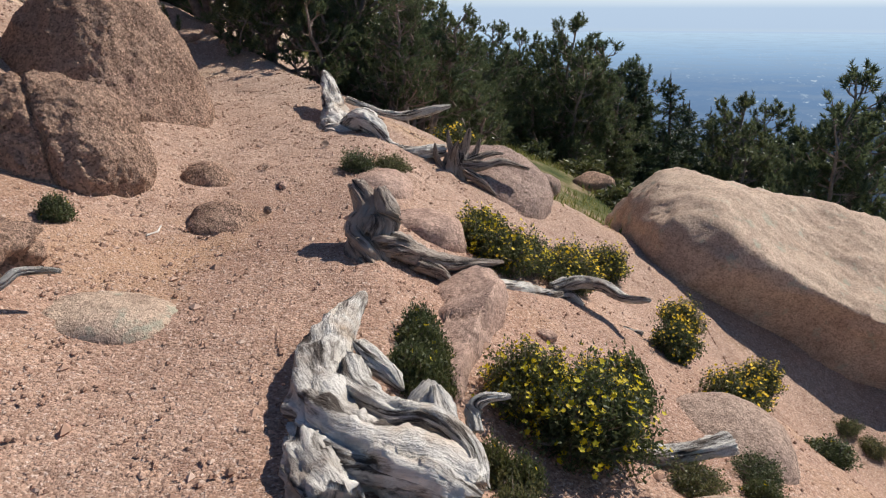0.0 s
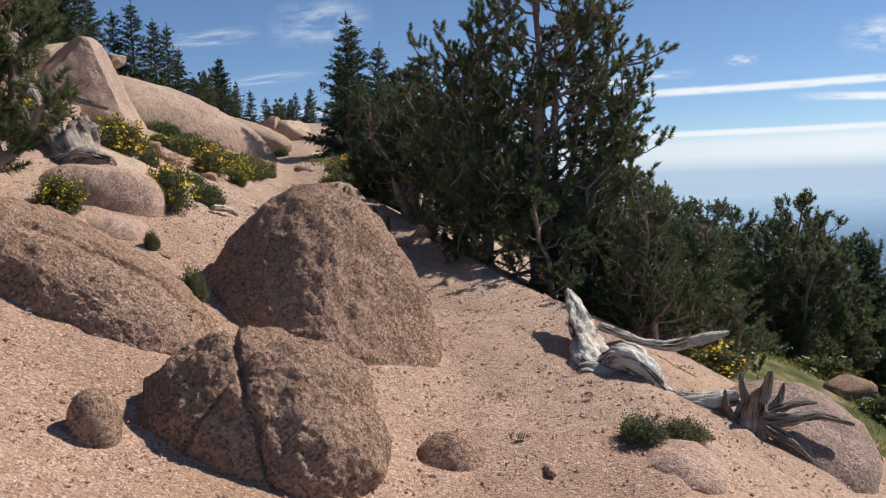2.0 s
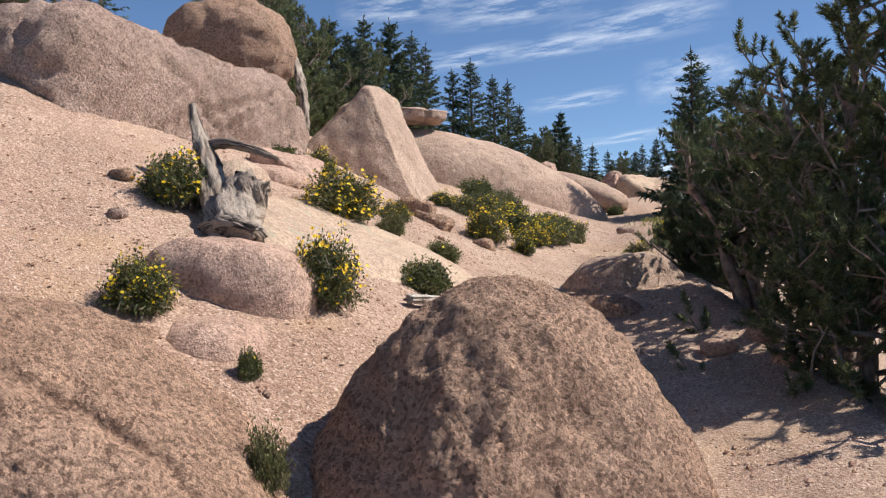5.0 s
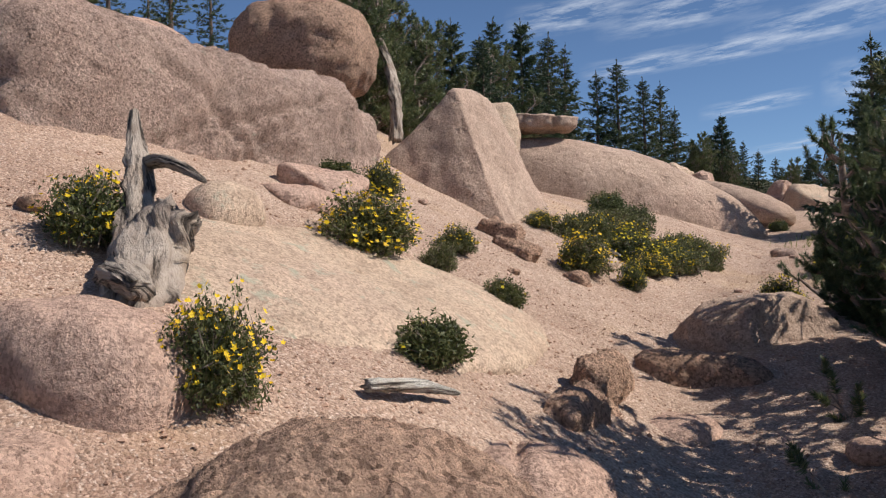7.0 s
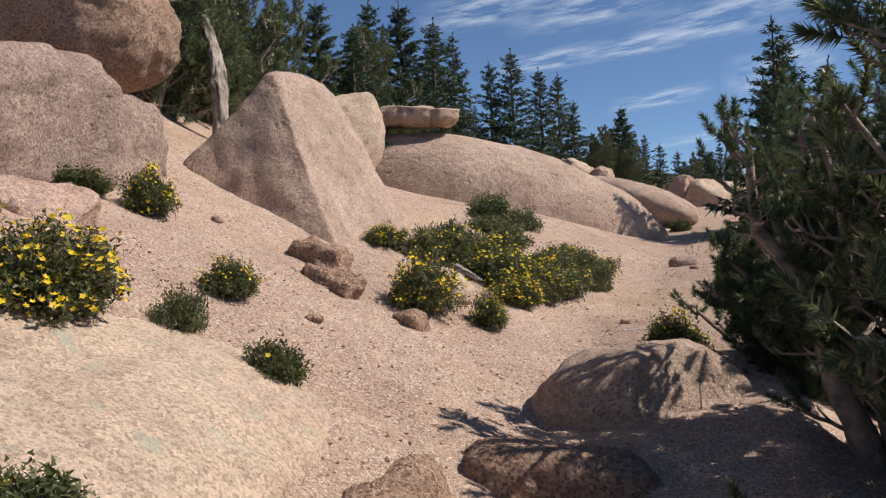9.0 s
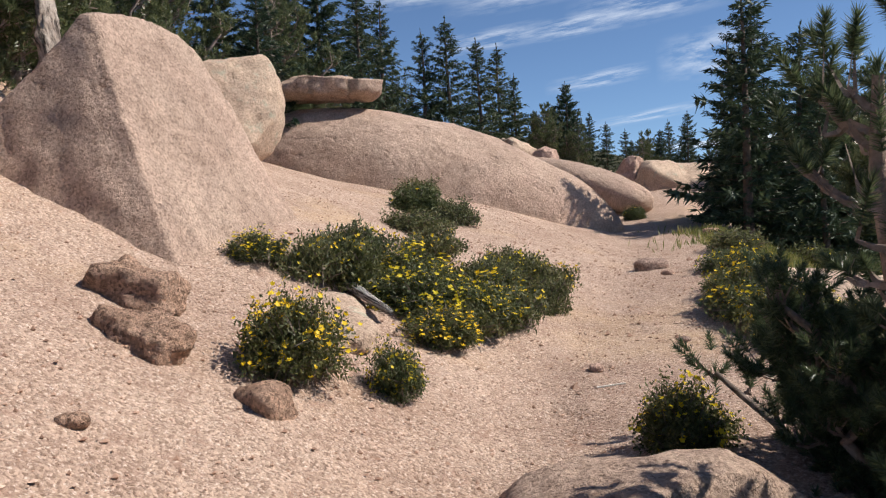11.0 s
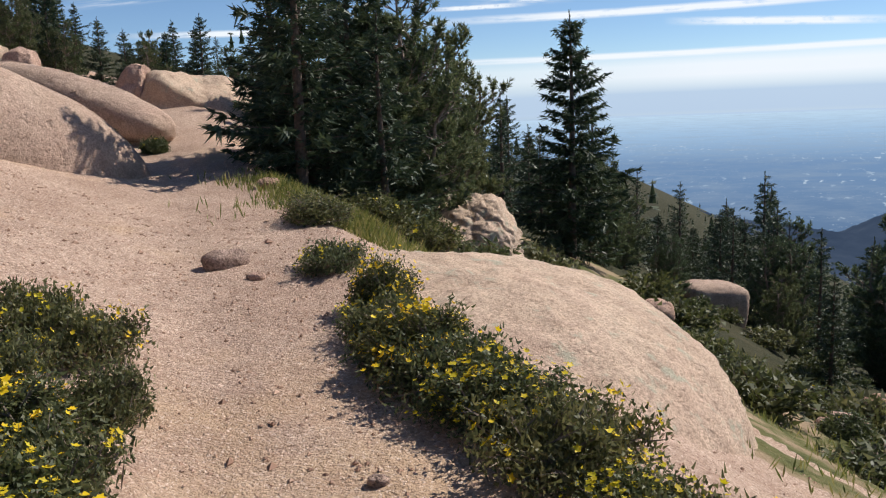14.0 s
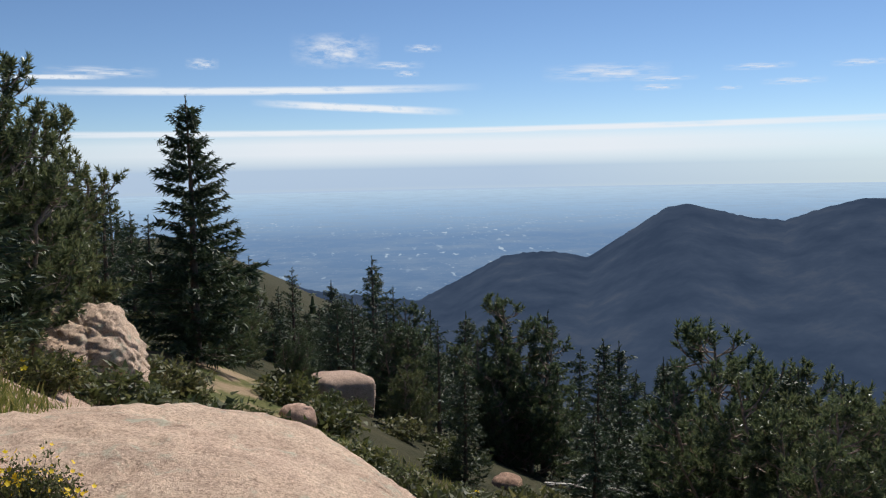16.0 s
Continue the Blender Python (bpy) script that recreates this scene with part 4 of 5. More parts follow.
def cloud(way, up, wide, tall, material, label, slant=0.0, distance=4000):
    """A thin cloud far off: degrees clockwise from +y, degrees up, degrees wide and tall."""
    n, verts, uv = 16, [], []
    for i in range(n + 1):
        for j in (0, 1):
            a = radians(way + wide * (i / n - 0.5))
            e = radians(up + slant * (i / n - 0.5) + tall * (j - 0.5))
            verts.append((distance * math.sin(a) * math.cos(e), distance * math.cos(a) * math.cos(e), distance * math.sin(e)))
            uv.append((i / n, float(j)))
    faces = [(2 * i, 2 * i + 2, 2 * i + 3, 2 * i + 1) for i in range(n)]
    ob = link_mesh("cloud", verts, faces, material, uv=uv)
    ob.visible_shadow = False
    return tagged(ob, label, "cloud", kind="structure")


for spec in ((10.6, 5.32, 31, 0.62, 0.2), (-13, 4.95, 22, 0.5, 0.3), (17.8, 4.2, 14, 0.6, -0.8), (-0.9, 6.05, 7, 0.35, 0.1)):
    cloud(*spec[:4], STREAK, "long bright streak of cloud low in the sky", slant=spec[4])
cloud(16.4, 7.85, 6.0, 2.4, PUFF, "small bright cloud with ragged edges")
for spec in ((20.2, 6.9, 4.2, 0.6), (21.0, 6.35, 1.8, 0.5), (22.1, 7.95, 2.6, 0.6), (43.3, 6.02, 4.5, 0.5), (37.6, 5.56, 4.4, 0.4), (37.2, 5.04, 3.2, 0.5), (45.3, 5.03, 4.0, 0.5), (49.0, 5.9, 3.5, 0.5), (41.5, 4.8, 1.8, 0.3), (34.0, 6.1, 8.5, 1.3), (8.0, 7.0, 2.2, 0.8), (2.0, 6.4, 7.0, 0.8)):
    cloud(*spec, PUFF, "small wisp of high cloud")
cloud(24, 2.62, 84, 0.5, STREAK, "long bright streak of cloud low in the sky", slant=0.1)
cloud(24, 1.55, 84, 2.7, VEIL, "pale veil of cloud above the horizon")
# added glowing sheet that stands in for haze and tints the low sky
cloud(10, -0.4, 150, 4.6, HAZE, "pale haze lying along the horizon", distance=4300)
for spec in ((-27.2, 13.0, 8, 1.6), (-22.0, 14.1, 12, 3.0), (-18.8, 10.5, 7, 3.4), (-22.9, 6.95, 8, 0.8), (-30.0, 15.7, 12, 3.0), (-37.4, 15.9, 9, 2.5), (-26, 9.5, 7, 1.2), (-33, 12.5, 8, 1.6)):
    cloud(*spec, CIRRUS, "thin streaky cirrus cloud", slant=spec[2] * 0.12)


# ---- dead wood ----
def eased(points, radii, steps=12):
    """A smooth line through the points, with its radii."""
    p = [Vector(q) for q in points]
    out, rad = [], []
    for i in range(len(p) - 1):
        a, b, c, d = p[max(i - 1, 0)], p[i], p[i + 1], p[min(i + 2, len(p) - 1)]
        for s in range(steps):
            t = s / steps
            out.append(0.5 * ((2 * b) + (c - a) * t + (2 * a - 5 * b + 4 * c - d) * t * t + (3 * b - a - 3 * c + d) * t ** 3))
            rad.append(radii[i] + (radii[i + 1] - radii[i]) * t)
    out.append(p[-1])
    rad.append(radii[-1])
    return out, rad


def dead_limb(name, points, radii, parent, material=None, seed=0, flat=0.78, ridges=5, twist=1.8, sides=40, deep=0.3):
    """A weathered, twisted limb: fluted round its axis, ragged at the ends."""
    rng = np.random.default_rng(seed)
    line, rad = eased(points, radii)
    phase, verts, faces, uv = rng.uniform(0, 6, 4), [], [], []
    run = 0.0
    for i, p in enumerate(line):
        way = (line[min(i + 1, len(line) - 1)] - line[max(i - 1, 0)]).normalized()
        a = way.cross(Vector((0.2, 0.35, 0.9))).normalized()
        b = way.cross(a)
        if i:
            run += (p - line[i - 1]).length
        end = i in (0, len(line) - 1)
        for j in range(sides + 1):
            w = 2 * math.pi * j / sides
            u = w + twist * run
            lump = noise.fractal(Vector((math.cos(w) * 1.8 + seed, math.sin(w) * 1.8, run * 9)), 0.8, 2.1, 4)
            groove = abs(math.sin(0.5 * ridges * u + phase[0] + 1.5 * lump)) ** 0.6 + 0.5 * abs(math.sin(1.5 * ridges * u + phase[1] + 2 * run + lump)) ** 0.7
            r = rad[i] * (1 - deep * 0.8 + deep * groove * 0.7 + deep * 0.9 * lump)
            q = p + (a * math.cos(w) + b * math.sin(w) * flat) * r
            if end:
                q += way * (rad[i] * 0.7 * noise.noise(Vector((w * 2.3, seed * 3.0, i))))
            verts.append(q)
            uv.append((w / (2 * math.pi) * 0.5 + 0.08 * twist * run, run))
    n = sides + 1
    for i in range(len(line) - 1):
        faces += [(i * n + j, i * n + j + 1, (i + 1) * n + j + 1, (i + 1) * n + j) for j in range(sides)]
    faces += [tuple(range(sides - 1, -1, -1)), tuple((len(line) - 1) * n + j for j in range(sides))]
    ob = link_mesh(name, verts, faces, material or DEADWOOD, parent, shade=True, uv=uv)
    return ob


def dead_thing(name, at, label, limbs, seed=0, material=None, group="dead wood beside the trail"):
    """limbs: name, points and radii in the world."""
    ob = thing(name, at, label, "dead wood", group)
    base = Vector(at)
    for i, (kind, points, radii) in enumerate(limbs):
        dead_limb(kind, [Vector(p) - base for p in points], radii, ob, material, seed + i)
    return ob


dead_thing("tree_stump", (-0.25, 2.6, 0.2), "bleached twisted tree stump split open at the trail's edge", (
    ("trunk", ((-0.337, 3.45, 0.397), (-0.387, 3.22, 0.379), (-0.418, 2.98, 0.355), (-0.42, 2.75, 0.322), (-0.38, 2.52, 0.296), (-0.285, 2.38, 0.261), (-0.142, 2.3, 0.239), (-0.007, 2.25, 0.212), (0.075, 2.2, 0.177)), (0.018, 0.06, 0.085, 0.1, 0.11, 0.14, 0.155, 0.14, 0.11)),
    ("rim", ((-0.316, 2.8, 0.364), (-0.27, 2.62, 0.329), (-0.152, 2.5, 0.306), (-0.025, 2.42, 0.327), (0.077, 2.3, 0.286), (0.1, 2.22, 0.22)), (0.04, 0.06, 0.065, 0.055, 0.045, 0.04)),
    ("splinter", ((-0.305, 2.9, 0.387), (-0.236, 2.8, 0.364), (-0.174, 2.75, 0.326), (-0.139, 2.7, 0.302)), (0.03, 0.05, 0.04, 0.01)),
    ("splinter", ((-0.09, 2.55, 0.271), (-0.054, 2.6, 0.328), (-0.041, 2.64, 0.358)), (0.07, 0.05, 0.02)),
    ("splinter", ((0.011, 2.46, 0.297), (-0.011, 2.54, 0.336), (-0.026, 2.58, 0.368)), (0.05, 0.04, 0.02)),
    ("branch", ((0.109, 2.6, 0.194), (0.103, 2.65, 0.252), (0.146, 2.67, 0.285), (0.229, 2.7, 0.277)), (0.03, 0.032, 0.026, 0.01)),
    ("root", ((-0.4, 2.46, 0.277), (-0.371, 2.25, 0.258), (-0.301, 2.08, 0.235)), (0.08, 0.1, 0.1)),
), 31)
dead_thing("root_stump", (-0.37, 4.0, 0.35), "knotted dead root stump with long bleached branches over a rock", (
    ("trunk", ((-0.364, 3.95, 0.345), (-0.352, 4.0, 0.472), (-0.355, 4.08, 0.607), (-0.433, 4.15, 0.733)), (0.13, 0.13, 0.1, 0.045)),
    ("knot", ((-0.322, 3.98, 0.505), (-0.268, 4.0, 0.612), (-0.304, 4.05, 0.726)), (0.09, 0.075, 0.035)),
    ("branch", ((-0.336, 3.98, 0.477), (-0.229, 4.0, 0.458), (-0.108, 4.05, 0.387), (0.046, 4.15, 0.325), (0.313, 4.3, 0.287)), (0.09, 0.085, 0.065, 0.05, 0.012)),
    ("branch", ((-0.134, 4.0, 0.373), (-0.025, 4.05, 0.308), (0.045, 4.1, 0.216), (0.148, 4.18, 0.153), (0.262, 4.3, 0.151)), (0.05, 0.042, 0.035, 0.03, 0.03)),
    ("root", ((-0.349, 3.95, 0.401), (-0.439, 3.9, 0.388), (-0.515, 3.85, 0.348)), (0.07, 0.045, 0.02)),
    ("root", ((-0.361, 3.92, 0.382), (-0.298, 3.85, 0.32), (-0.245, 3.75, 0.242)), (0.09, 0.07, 0.04)),
), 41, OLDWOOD)
dead_thing("dead_log", (0.6, 4.35, 0.1), "bleached forked log lying among the shrubs", (
    ("trunk", ((0.253, 4.35, 0.135), (0.393, 4.5, 0.066), (0.568, 4.65, -0.024), (0.729, 4.75, -0.065), (0.857, 4.7, -0.176), (0.997, 4.65, -0.21), (1.149, 4.62, -0.233)), (0.05, 0.065, 0.07, 0.06, 0.04, 0.03, 0.012)),
    ("branch", ((0.624, 4.72, 0.007), (0.774, 4.75, 0.032), (0.93, 4.7, 0.021), (1.025, 4.6, -0.014), (1.144, 4.5, 0.007)), (0.045, 0.05, 0.045, 0.035, 0.015)),
), 51)
dead_thing("tree_stump", (-0.88, 7.1, 0.75), "silver-grey broken stump with a fallen trunk behind it", (
    ("trunk", ((-0.771, 6.5, 0.562), (-0.813, 6.65, 0.667), (-0.851, 6.85, 0.77), (-0.912, 7.1, 0.914), (-0.989, 7.35, 1.05)), (0.15, 0.14, 0.11, 0.075, 0.03)),
    ("root", ((-0.94, 6.5, 0.559), (-0.843, 6.5, 0.665), (-0.726, 6.45, 0.636), (-0.628, 6.4, 0.589)), (0.05, 0.075, 0.07, 0.03)),
    ("trunk", ((-0.726, 6.6, 0.679), (-0.624, 6.5, 0.764), (-0.513, 6.42, 0.704), (-0.435, 6.38, 0.58), (-0.323, 6.4, 0.527), (-0.159, 6.45, 0.523), (0.008, 6.52, 0.522)), (0.085, 0.1, 0.1, 0.085, 0.07, 0.06, 0.055)),
    ("branch", ((-0.772, 6.95, 0.871), (-0.635, 7.0, 0.81), (-0.472, 7.05, 0.745), (-0.306, 7.1, 0.718), (-0.122, 7.15, 0.754), (0.064, 7.2, 0.791)), (0.03, 0.03, 0.032, 0.05, 0.05, 0.015)),
), 61)
dead_thing("uprooted_snag", (0.1, 6.45, 0.35), "dark spiky snag of an uprooted dead tree", (
    ("trunk", ((0.06, 6.45, 0.25), (0.1, 6.46, 0.42), (0.13, 6.47, 0.52)), (0.12, 0.1, 0.07)),
    ("spike", ((0.1, 6.46, 0.45), (0.05, 6.48, 0.58), (0.04, 6.5, 0.68)), (0.045, 0.025, 0.006)),
    ("spike", ((0.13, 6.46, 0.45), (0.17, 6.46, 0.58), (0.2, 6.44, 0.7)), (0.05, 0.035, 0.01)),
    ("spike", ((0.0, 6.44, 0.38), (-0.05, 6.42, 0.5), (-0.06, 6.4, 0.6)), (0.035, 0.022, 0.005)),
    ("spike", ((0.08, 6.42, 0.4), (0.09, 6.38, 0.55), (0.12, 6.36, 0.62)), (0.04, 0.025, 0.005)),
    ("spike", ((0.16, 6.48, 0.42), (0.25, 6.5, 0.52), (0.28, 6.5, 0.62)), (0.04, 0.025, 0.005)),
    ("root", ((0.05, 6.42, 0.36), (0.0, 6.34, 0.3), (-0.02, 6.28, 0.2)), (0.05, 0.035, 0.015)),
    ("root", ((0.16, 6.46, 0.44), (0.34, 6.5, 0.5), (0.46, 6.52, 0.5)), (0.04, 0.03, 0.008)),
    ("root", ((0.14, 6.45, 0.42), (0.3, 6.44, 0.42), (0.45, 6.48, 0.44), (0.66, 6.5, 0.38)), (0.06, 0.045, 0.035, 0.01)),
    ("root", ((0.16, 6.42, 0.38), (0.3, 6.38, 0.3), (0.4, 6.36, 0.2)), (0.05, 0.035, 0.012)),
), 71, OLDWOOD)
dead_thing("dead_branch", (0.85, 3.1, -0.1), "curved bleached branch lying on the slope", (
    ("trunk", ((0.514, 3.05, -0.089), (0.618, 3.08, -0.073), (0.715, 3.1, -0.141), (0.89, 3.15, -0.194), (1.066, 3.2, -0.196), (1.199, 3.25, -0.197)), (0.03, 0.045, 0.05, 0.05, 0.055, 0.06)),
    ("branch", ((0.57, 3.05, -0.102), (0.603, 2.98, -0.124), (0.687, 2.9, -0.163)), (0.03, 0.035, 0.015)),
), 81)
dead_thing("dead_branch", (-1.65, 3.05, 0.5), "bent dead branch with a broken end on the gravel", (
    ("trunk", ((-1.86, 3.0, 0.62), (-1.68, 3.04, 0.56), (-1.6, 3.1, 0.6), (-1.48, 3.18, 0.58)), (0.02, 0.028, 0.022, 0.014)),
    ("branch", ((-1.9, 2.8, 0.66), (-1.72, 2.68, 0.58), (-1.52, 2.55, 0.5)), (0.045, 0.04, 0.02)),
), 91)
dead_thing("dead_snag", (-4.55, 6.95, 2.0), "grey hollow stump with a leaning broken spire on the slope", (
    ("trunk", ((-4.522, 7.0, 2.042), (-4.711, 7.1, 2.199), (-4.877, 7.2, 2.434), (-5.078, 7.28, 2.649), (-5.2, 7.33, 2.869)), (0.11, 0.095, 0.07, 0.055, 0.02)),
    ("stump", ((-4.444, 6.95, 1.927), (-4.568, 7.12, 2.207), (-4.568, 7.22, 2.359)), (0.14, 0.13, 0.11)),
    ("root", ((-4.692, 6.98, 2.077), (-4.4, 6.92, 2.107), (-4.169, 6.88, 2.057)), (0.05, 0.085, 0.05)),
    ("branch", ((-5.139, 7.3, 2.593), (-4.896, 7.3, 2.605), (-4.63, 7.28, 2.545), (-4.405, 7.25, 2.472)), (0.035, 0.035, 0.03, 0.012)),
), 101, OLDWOOD)
dead_thing("dead_branch", (-6.2, 12.4, 2.2), "thin grey log half hidden by shrubs", (
    ("trunk", ((-6.55, 12.5, 2.4), (-6.3, 12.42, 2.28), (-5.95, 12.3, 2.17)), (0.04, 0.04, 0.015)),
), 111)
dead_thing("dead_branch", (-3.7, 7.75, 1.65), "flat pale piece of wood on the gravel", (
    ("trunk", ((-3.72, 7.5, 1.7), (-3.7, 7.72, 1.68), (-3.73, 7.96, 1.62)), (0.03, 0.032, 0.012)),
), 121)
dead_thing("dead_snag", (-9.1, 12.3, 3.6), "weathered leaning snag between boulders", (
    ("trunk", ((-9.1, 12.3, 3.6), (-9.15, 12.35, 4.1), (-9.35, 12.45, 4.5), (-9.6, 12.5, 4.95)), (0.1, 0.09, 0.08, 0.05)),
), 131, OLDWOOD)

dead_thing("dead_log", (3.9, 26.0, -3.24), "bleached white branches of a fallen tree on the lower slope", (
    ("trunk", ((3.3, 26.2, -2.81), (3.8, 26.0, -2.88), (4.3, 25.9, -3.10), (4.9, 26.0, -3.54)), (0.06, 0.08, 0.07, 0.03)),
    ("branch", ((3.9, 26.0, -2.94), (4.1, 26.1, -2.76), (4.4, 26.2, -2.77)), (0.05, 0.035, 0.01)),
    ("branch", ((4.2, 25.9, -3.05), (4.5, 25.7, -2.93), (4.9, 25.6, -3.06)), (0.04, 0.03, 0.01)),
), 141)
dead_thing("dead_log", (1.6, 22.0, -1.95), "bleached white log lying below the whaleback rock", (
    ("trunk", ((1.1, 22.1, -1.59), (1.6, 22.0, -1.83), (2.1, 21.7, -2.06)), (0.09, 0.1, 0.05)),
    ("branch", ((1.5, 22.0, -1.75), (1.4, 22.2, -1.52), (1.2, 22.3, -1.37)), (0.05, 0.04, 0.015)),
), 151)


# ---- shrubs ----
def shrub(seed, radius, height, shoots, leaves, blooms, label, leaf, size=0.018, group=""):
    """A rounded shrub: thin stems from one root, small leaves on their outer half, five-petalled flowers at the ends."""
    rng = np.random.default_rng(seed)
    ob = thing("shrub", (0, 0, 0), label, "shrub", group)
    stem, green, bloom = Pile(), Pile(), Pile()
    for s in range(shoots):
        a, e = rng.uniform(0, 2 * math.pi), math.asin(rng.uniform(0.02, 1))
        lump = 0.82 + 0.42 * noise.noise(Vector((math.cos(a) * 2.1 + seed, math.sin(a) * 2.1, e * 2.6 + seed)))
        k = lump * rng.uniform(0.82, 1.0)
        foot = Vector((rng.normal(0, 0.25) * radius, rng.normal(0, 0.25) * radius, -0.03))
        tip = Vector((math.cos(a) * math.cos(e) * radius * k, math.sin(a) * math.cos(e) * radius * k, math.sin(e) * height * k + 0.02))
        mid = foot.lerp(tip, 0.5) + Vector((0, 0, 0.12 * height)) + any_way(rng) * 0.02
        for p, q in ((foot, mid), (mid, tip)):
            way = (q - p).normalized()
            stem.blade(p, way, way.cross(any_way(rng)).normalized(), (q - p).length, 0.003)
        for c in range(leaves):
            t = rng.uniform(0.3, 1.0)
            p = (foot.lerp(mid, t * 2) if t < 0.5 else mid.lerp(tip, t * 2 - 1)) + any_way(rng) * 0.028
            way = ((tip - mid).normalized() * 0.4 + any_way(rng)).normalized()
            green.leaf(p, way, way.cross(any_way(rng)).normalized(), size * rng.uniform(0.7, 1.35), size * rng.uniform(0.2, 0.36))
        if s < blooms:
            for _ in range(int(rng.integers(1, 4))):
                p = tip + any_way(rng) * 0.025 + Vector((0, 0, 0.012))
                n = (any_way(rng) * 0.6 + Vector((math.cos(a) * 0.3, math.sin(a) * 0.3, 0.9))).normalized()
                u = n.cross(any_way(rng)).normalized()
                w = n.cross(u)
                r = rng.uniform(0.009, 0.015)
                i = len(bloom.v)
                for q in range(10):
                    rr = r * (1.0 if q % 2 else 0.62)
                    bloom.v.append(p + (u * math.cos(q * math.pi / 5) + w * math.sin(q * math.pi / 5)) * rr + n * (0.003 if q % 2 else 0))
                bloom.f.append(tuple(range(i, i + 10)))
    link_mesh("stem", stem.v, stem.f, TWIG, ob)
    link_mesh("foliage", green.v, green.f, leaf, ob)
    if bloom.f:
        tagged(link_mesh("bloom", bloom.v, bloom.f, BLOOM, ob, "small yellow five-petalled flowers"), kind="stuff")
    return ob


FLOWERY = shrub(201, 0.28, 0.33, 340, 34, 130, "green shrub dotted with yellow flowers on the gravel", BUSH, group="flowering shrubs")
DENSE = shrub(202, 0.24, 0.28, 300, 34, 70, "rounded green shrub with a few yellow flowers", BUSH, group="flowering shrubs")
GREEN = shrub(203, 0.18, 0.17, 220, 36, 6, "low green shrub rooted in the gravel", BUSH, group="low shrubs")
GREYISH = shrub(204, 0.22, 0.18, 200, 26, 0, "low grey-green shrub on the slope", GREY_BUSH, size=0.017, group="low shrubs")

FAR = shrub(205, 0.22, 0.2, 80, 16, 0, "low green shrub on the slope below the trail", BUSH, size=0.034, group="shrubs below the trail")
FAR_GREY = shrub(206, 0.22, 0.18, 70, 16, 0, "low grey-green shrub on the slope below the trail", GREY_BUSH, size=0.032, group="shrubs below the trail")
MATTED = shrub(207, 0.34, 0.16, 240, 30, 26, "matted low shrub spreading over the gravel", GREY_BUSH, size=0.019, group="low shrubs")


def plant(kind, full, spots, seed, first=False):
    """Copies of a shrub: x, y, half width and height of each. The shrub itself takes the first spot."""
    rng = np.random.default_rng(seed)
    own = kind.matrix_basis.copy() if not first else None
    for i, (x, y, r, h) in enumerate(spots):
        at = pose(x, y, float(ground(x, y)) - 0.015, float(rng.normal(0, 5)), float(rng.normal(0, 5)), float(rng.uniform(0, 360)))
        kind.scale = (r / full[0], r / full[0], h / full[1])
        if first and i == 0:
            own = at @ Matrix.Diagonal((*kind.scale, 1))
        else:
            copy_thing(kind, at)
    kind.matrix_basis = own


plant(FLOWERY, (0.28, 0.33), ((0.55, 3.0, 0.32, 0.4), (0.35, 3.15, 0.24, 0.34), (1.5, 4.05, 0.24, 0.28), (0.35, 4.75, 0.26, 0.32), (0.22, 5.0, 0.22, 0.28), (0.76, 4.95, 0.25, 0.28), (-4.07, 6.12, 0.19, 0.27), (-3.8, 6.93, 0.22, 0.38), (-5.37, 8.84, 0.38, 0.42), (-5.62, 11.3, 0.28, 0.4), (-5.4, 11.7, 0.16, 0.28), (-6.1, 12.7, 0.34, 0.32), (-5.75, 12.45, 0.26, 0.24), (-6.72, 12.1, 0.22, 0.2), (-5.1, 15.35, 0.24, 0.36), (-4.5, 14.1, 0.36, 0.28), (-4.07, 13.4, 0.3, 0.26)), 1, True)
plant(DENSE, (0.24, 0.28), ((-4.99, 7.05, 0.26, 0.34), (-6.79, 10.15, 0.2, 0.32), (-5.72, 9.92, 0.2, 0.22), (-5.9, 12.95, 0.36, 0.28), (-6.1, 13.45, 0.34, 0.26), (-6.45, 13.1, 0.32, 0.28), (-4.85, 14.6, 0.34, 0.34), (-4.28, 11.98, 0.22, 0.3), (0.1, 8.2, 0.3, 0.25), (-3.85, 13.2, 0.3, 0.3), (1.32, 4.55, 0.18, 0.26)), 2, True)
plant(GREEN, (0.18, 0.17), ((0.84, 3.5, 0.16, 0.28), (-0.12, 2.95, 0.14, 0.18), (-0.1, 3.2, 0.13, 0.15), (-1.85, 3.98, 0.11, 0.13), (2.15, 4.3, 0.18, 0.13), (1.32, 3.15, 0.11, 0.11), (-4.14, 8.18, 0.25, 0.2), (-5.0, 9.62, 0.18, 0.17), (-3.5, 6.2, 0.06, 0.12), (-2.95, 5.4, 0.15, 0.15), (-3.2, 5.2, 0.09, 0.09), (-2.4, 5.74, 0.08, 0.11), (-7.0, 9.8, 0.24, 0.14), (-4.04, 5.6, 0.08, 0.1), (-6.4, 12.5, 0.24, 0.28), (-8.9, 16.3, 0.36, 0.3), (-9.35, 21.3, 0.35, 0.4), (-8.92, 22.0, 0.24, 0.22), (-5.8, 20.2, 0.5, 0.4), (-5.2, 19.6, 0.45, 0.34), (-1.4, 19.7, 0.5, 0.3), (-1.3, 18.7, 0.35, 0.25)), 3, True)
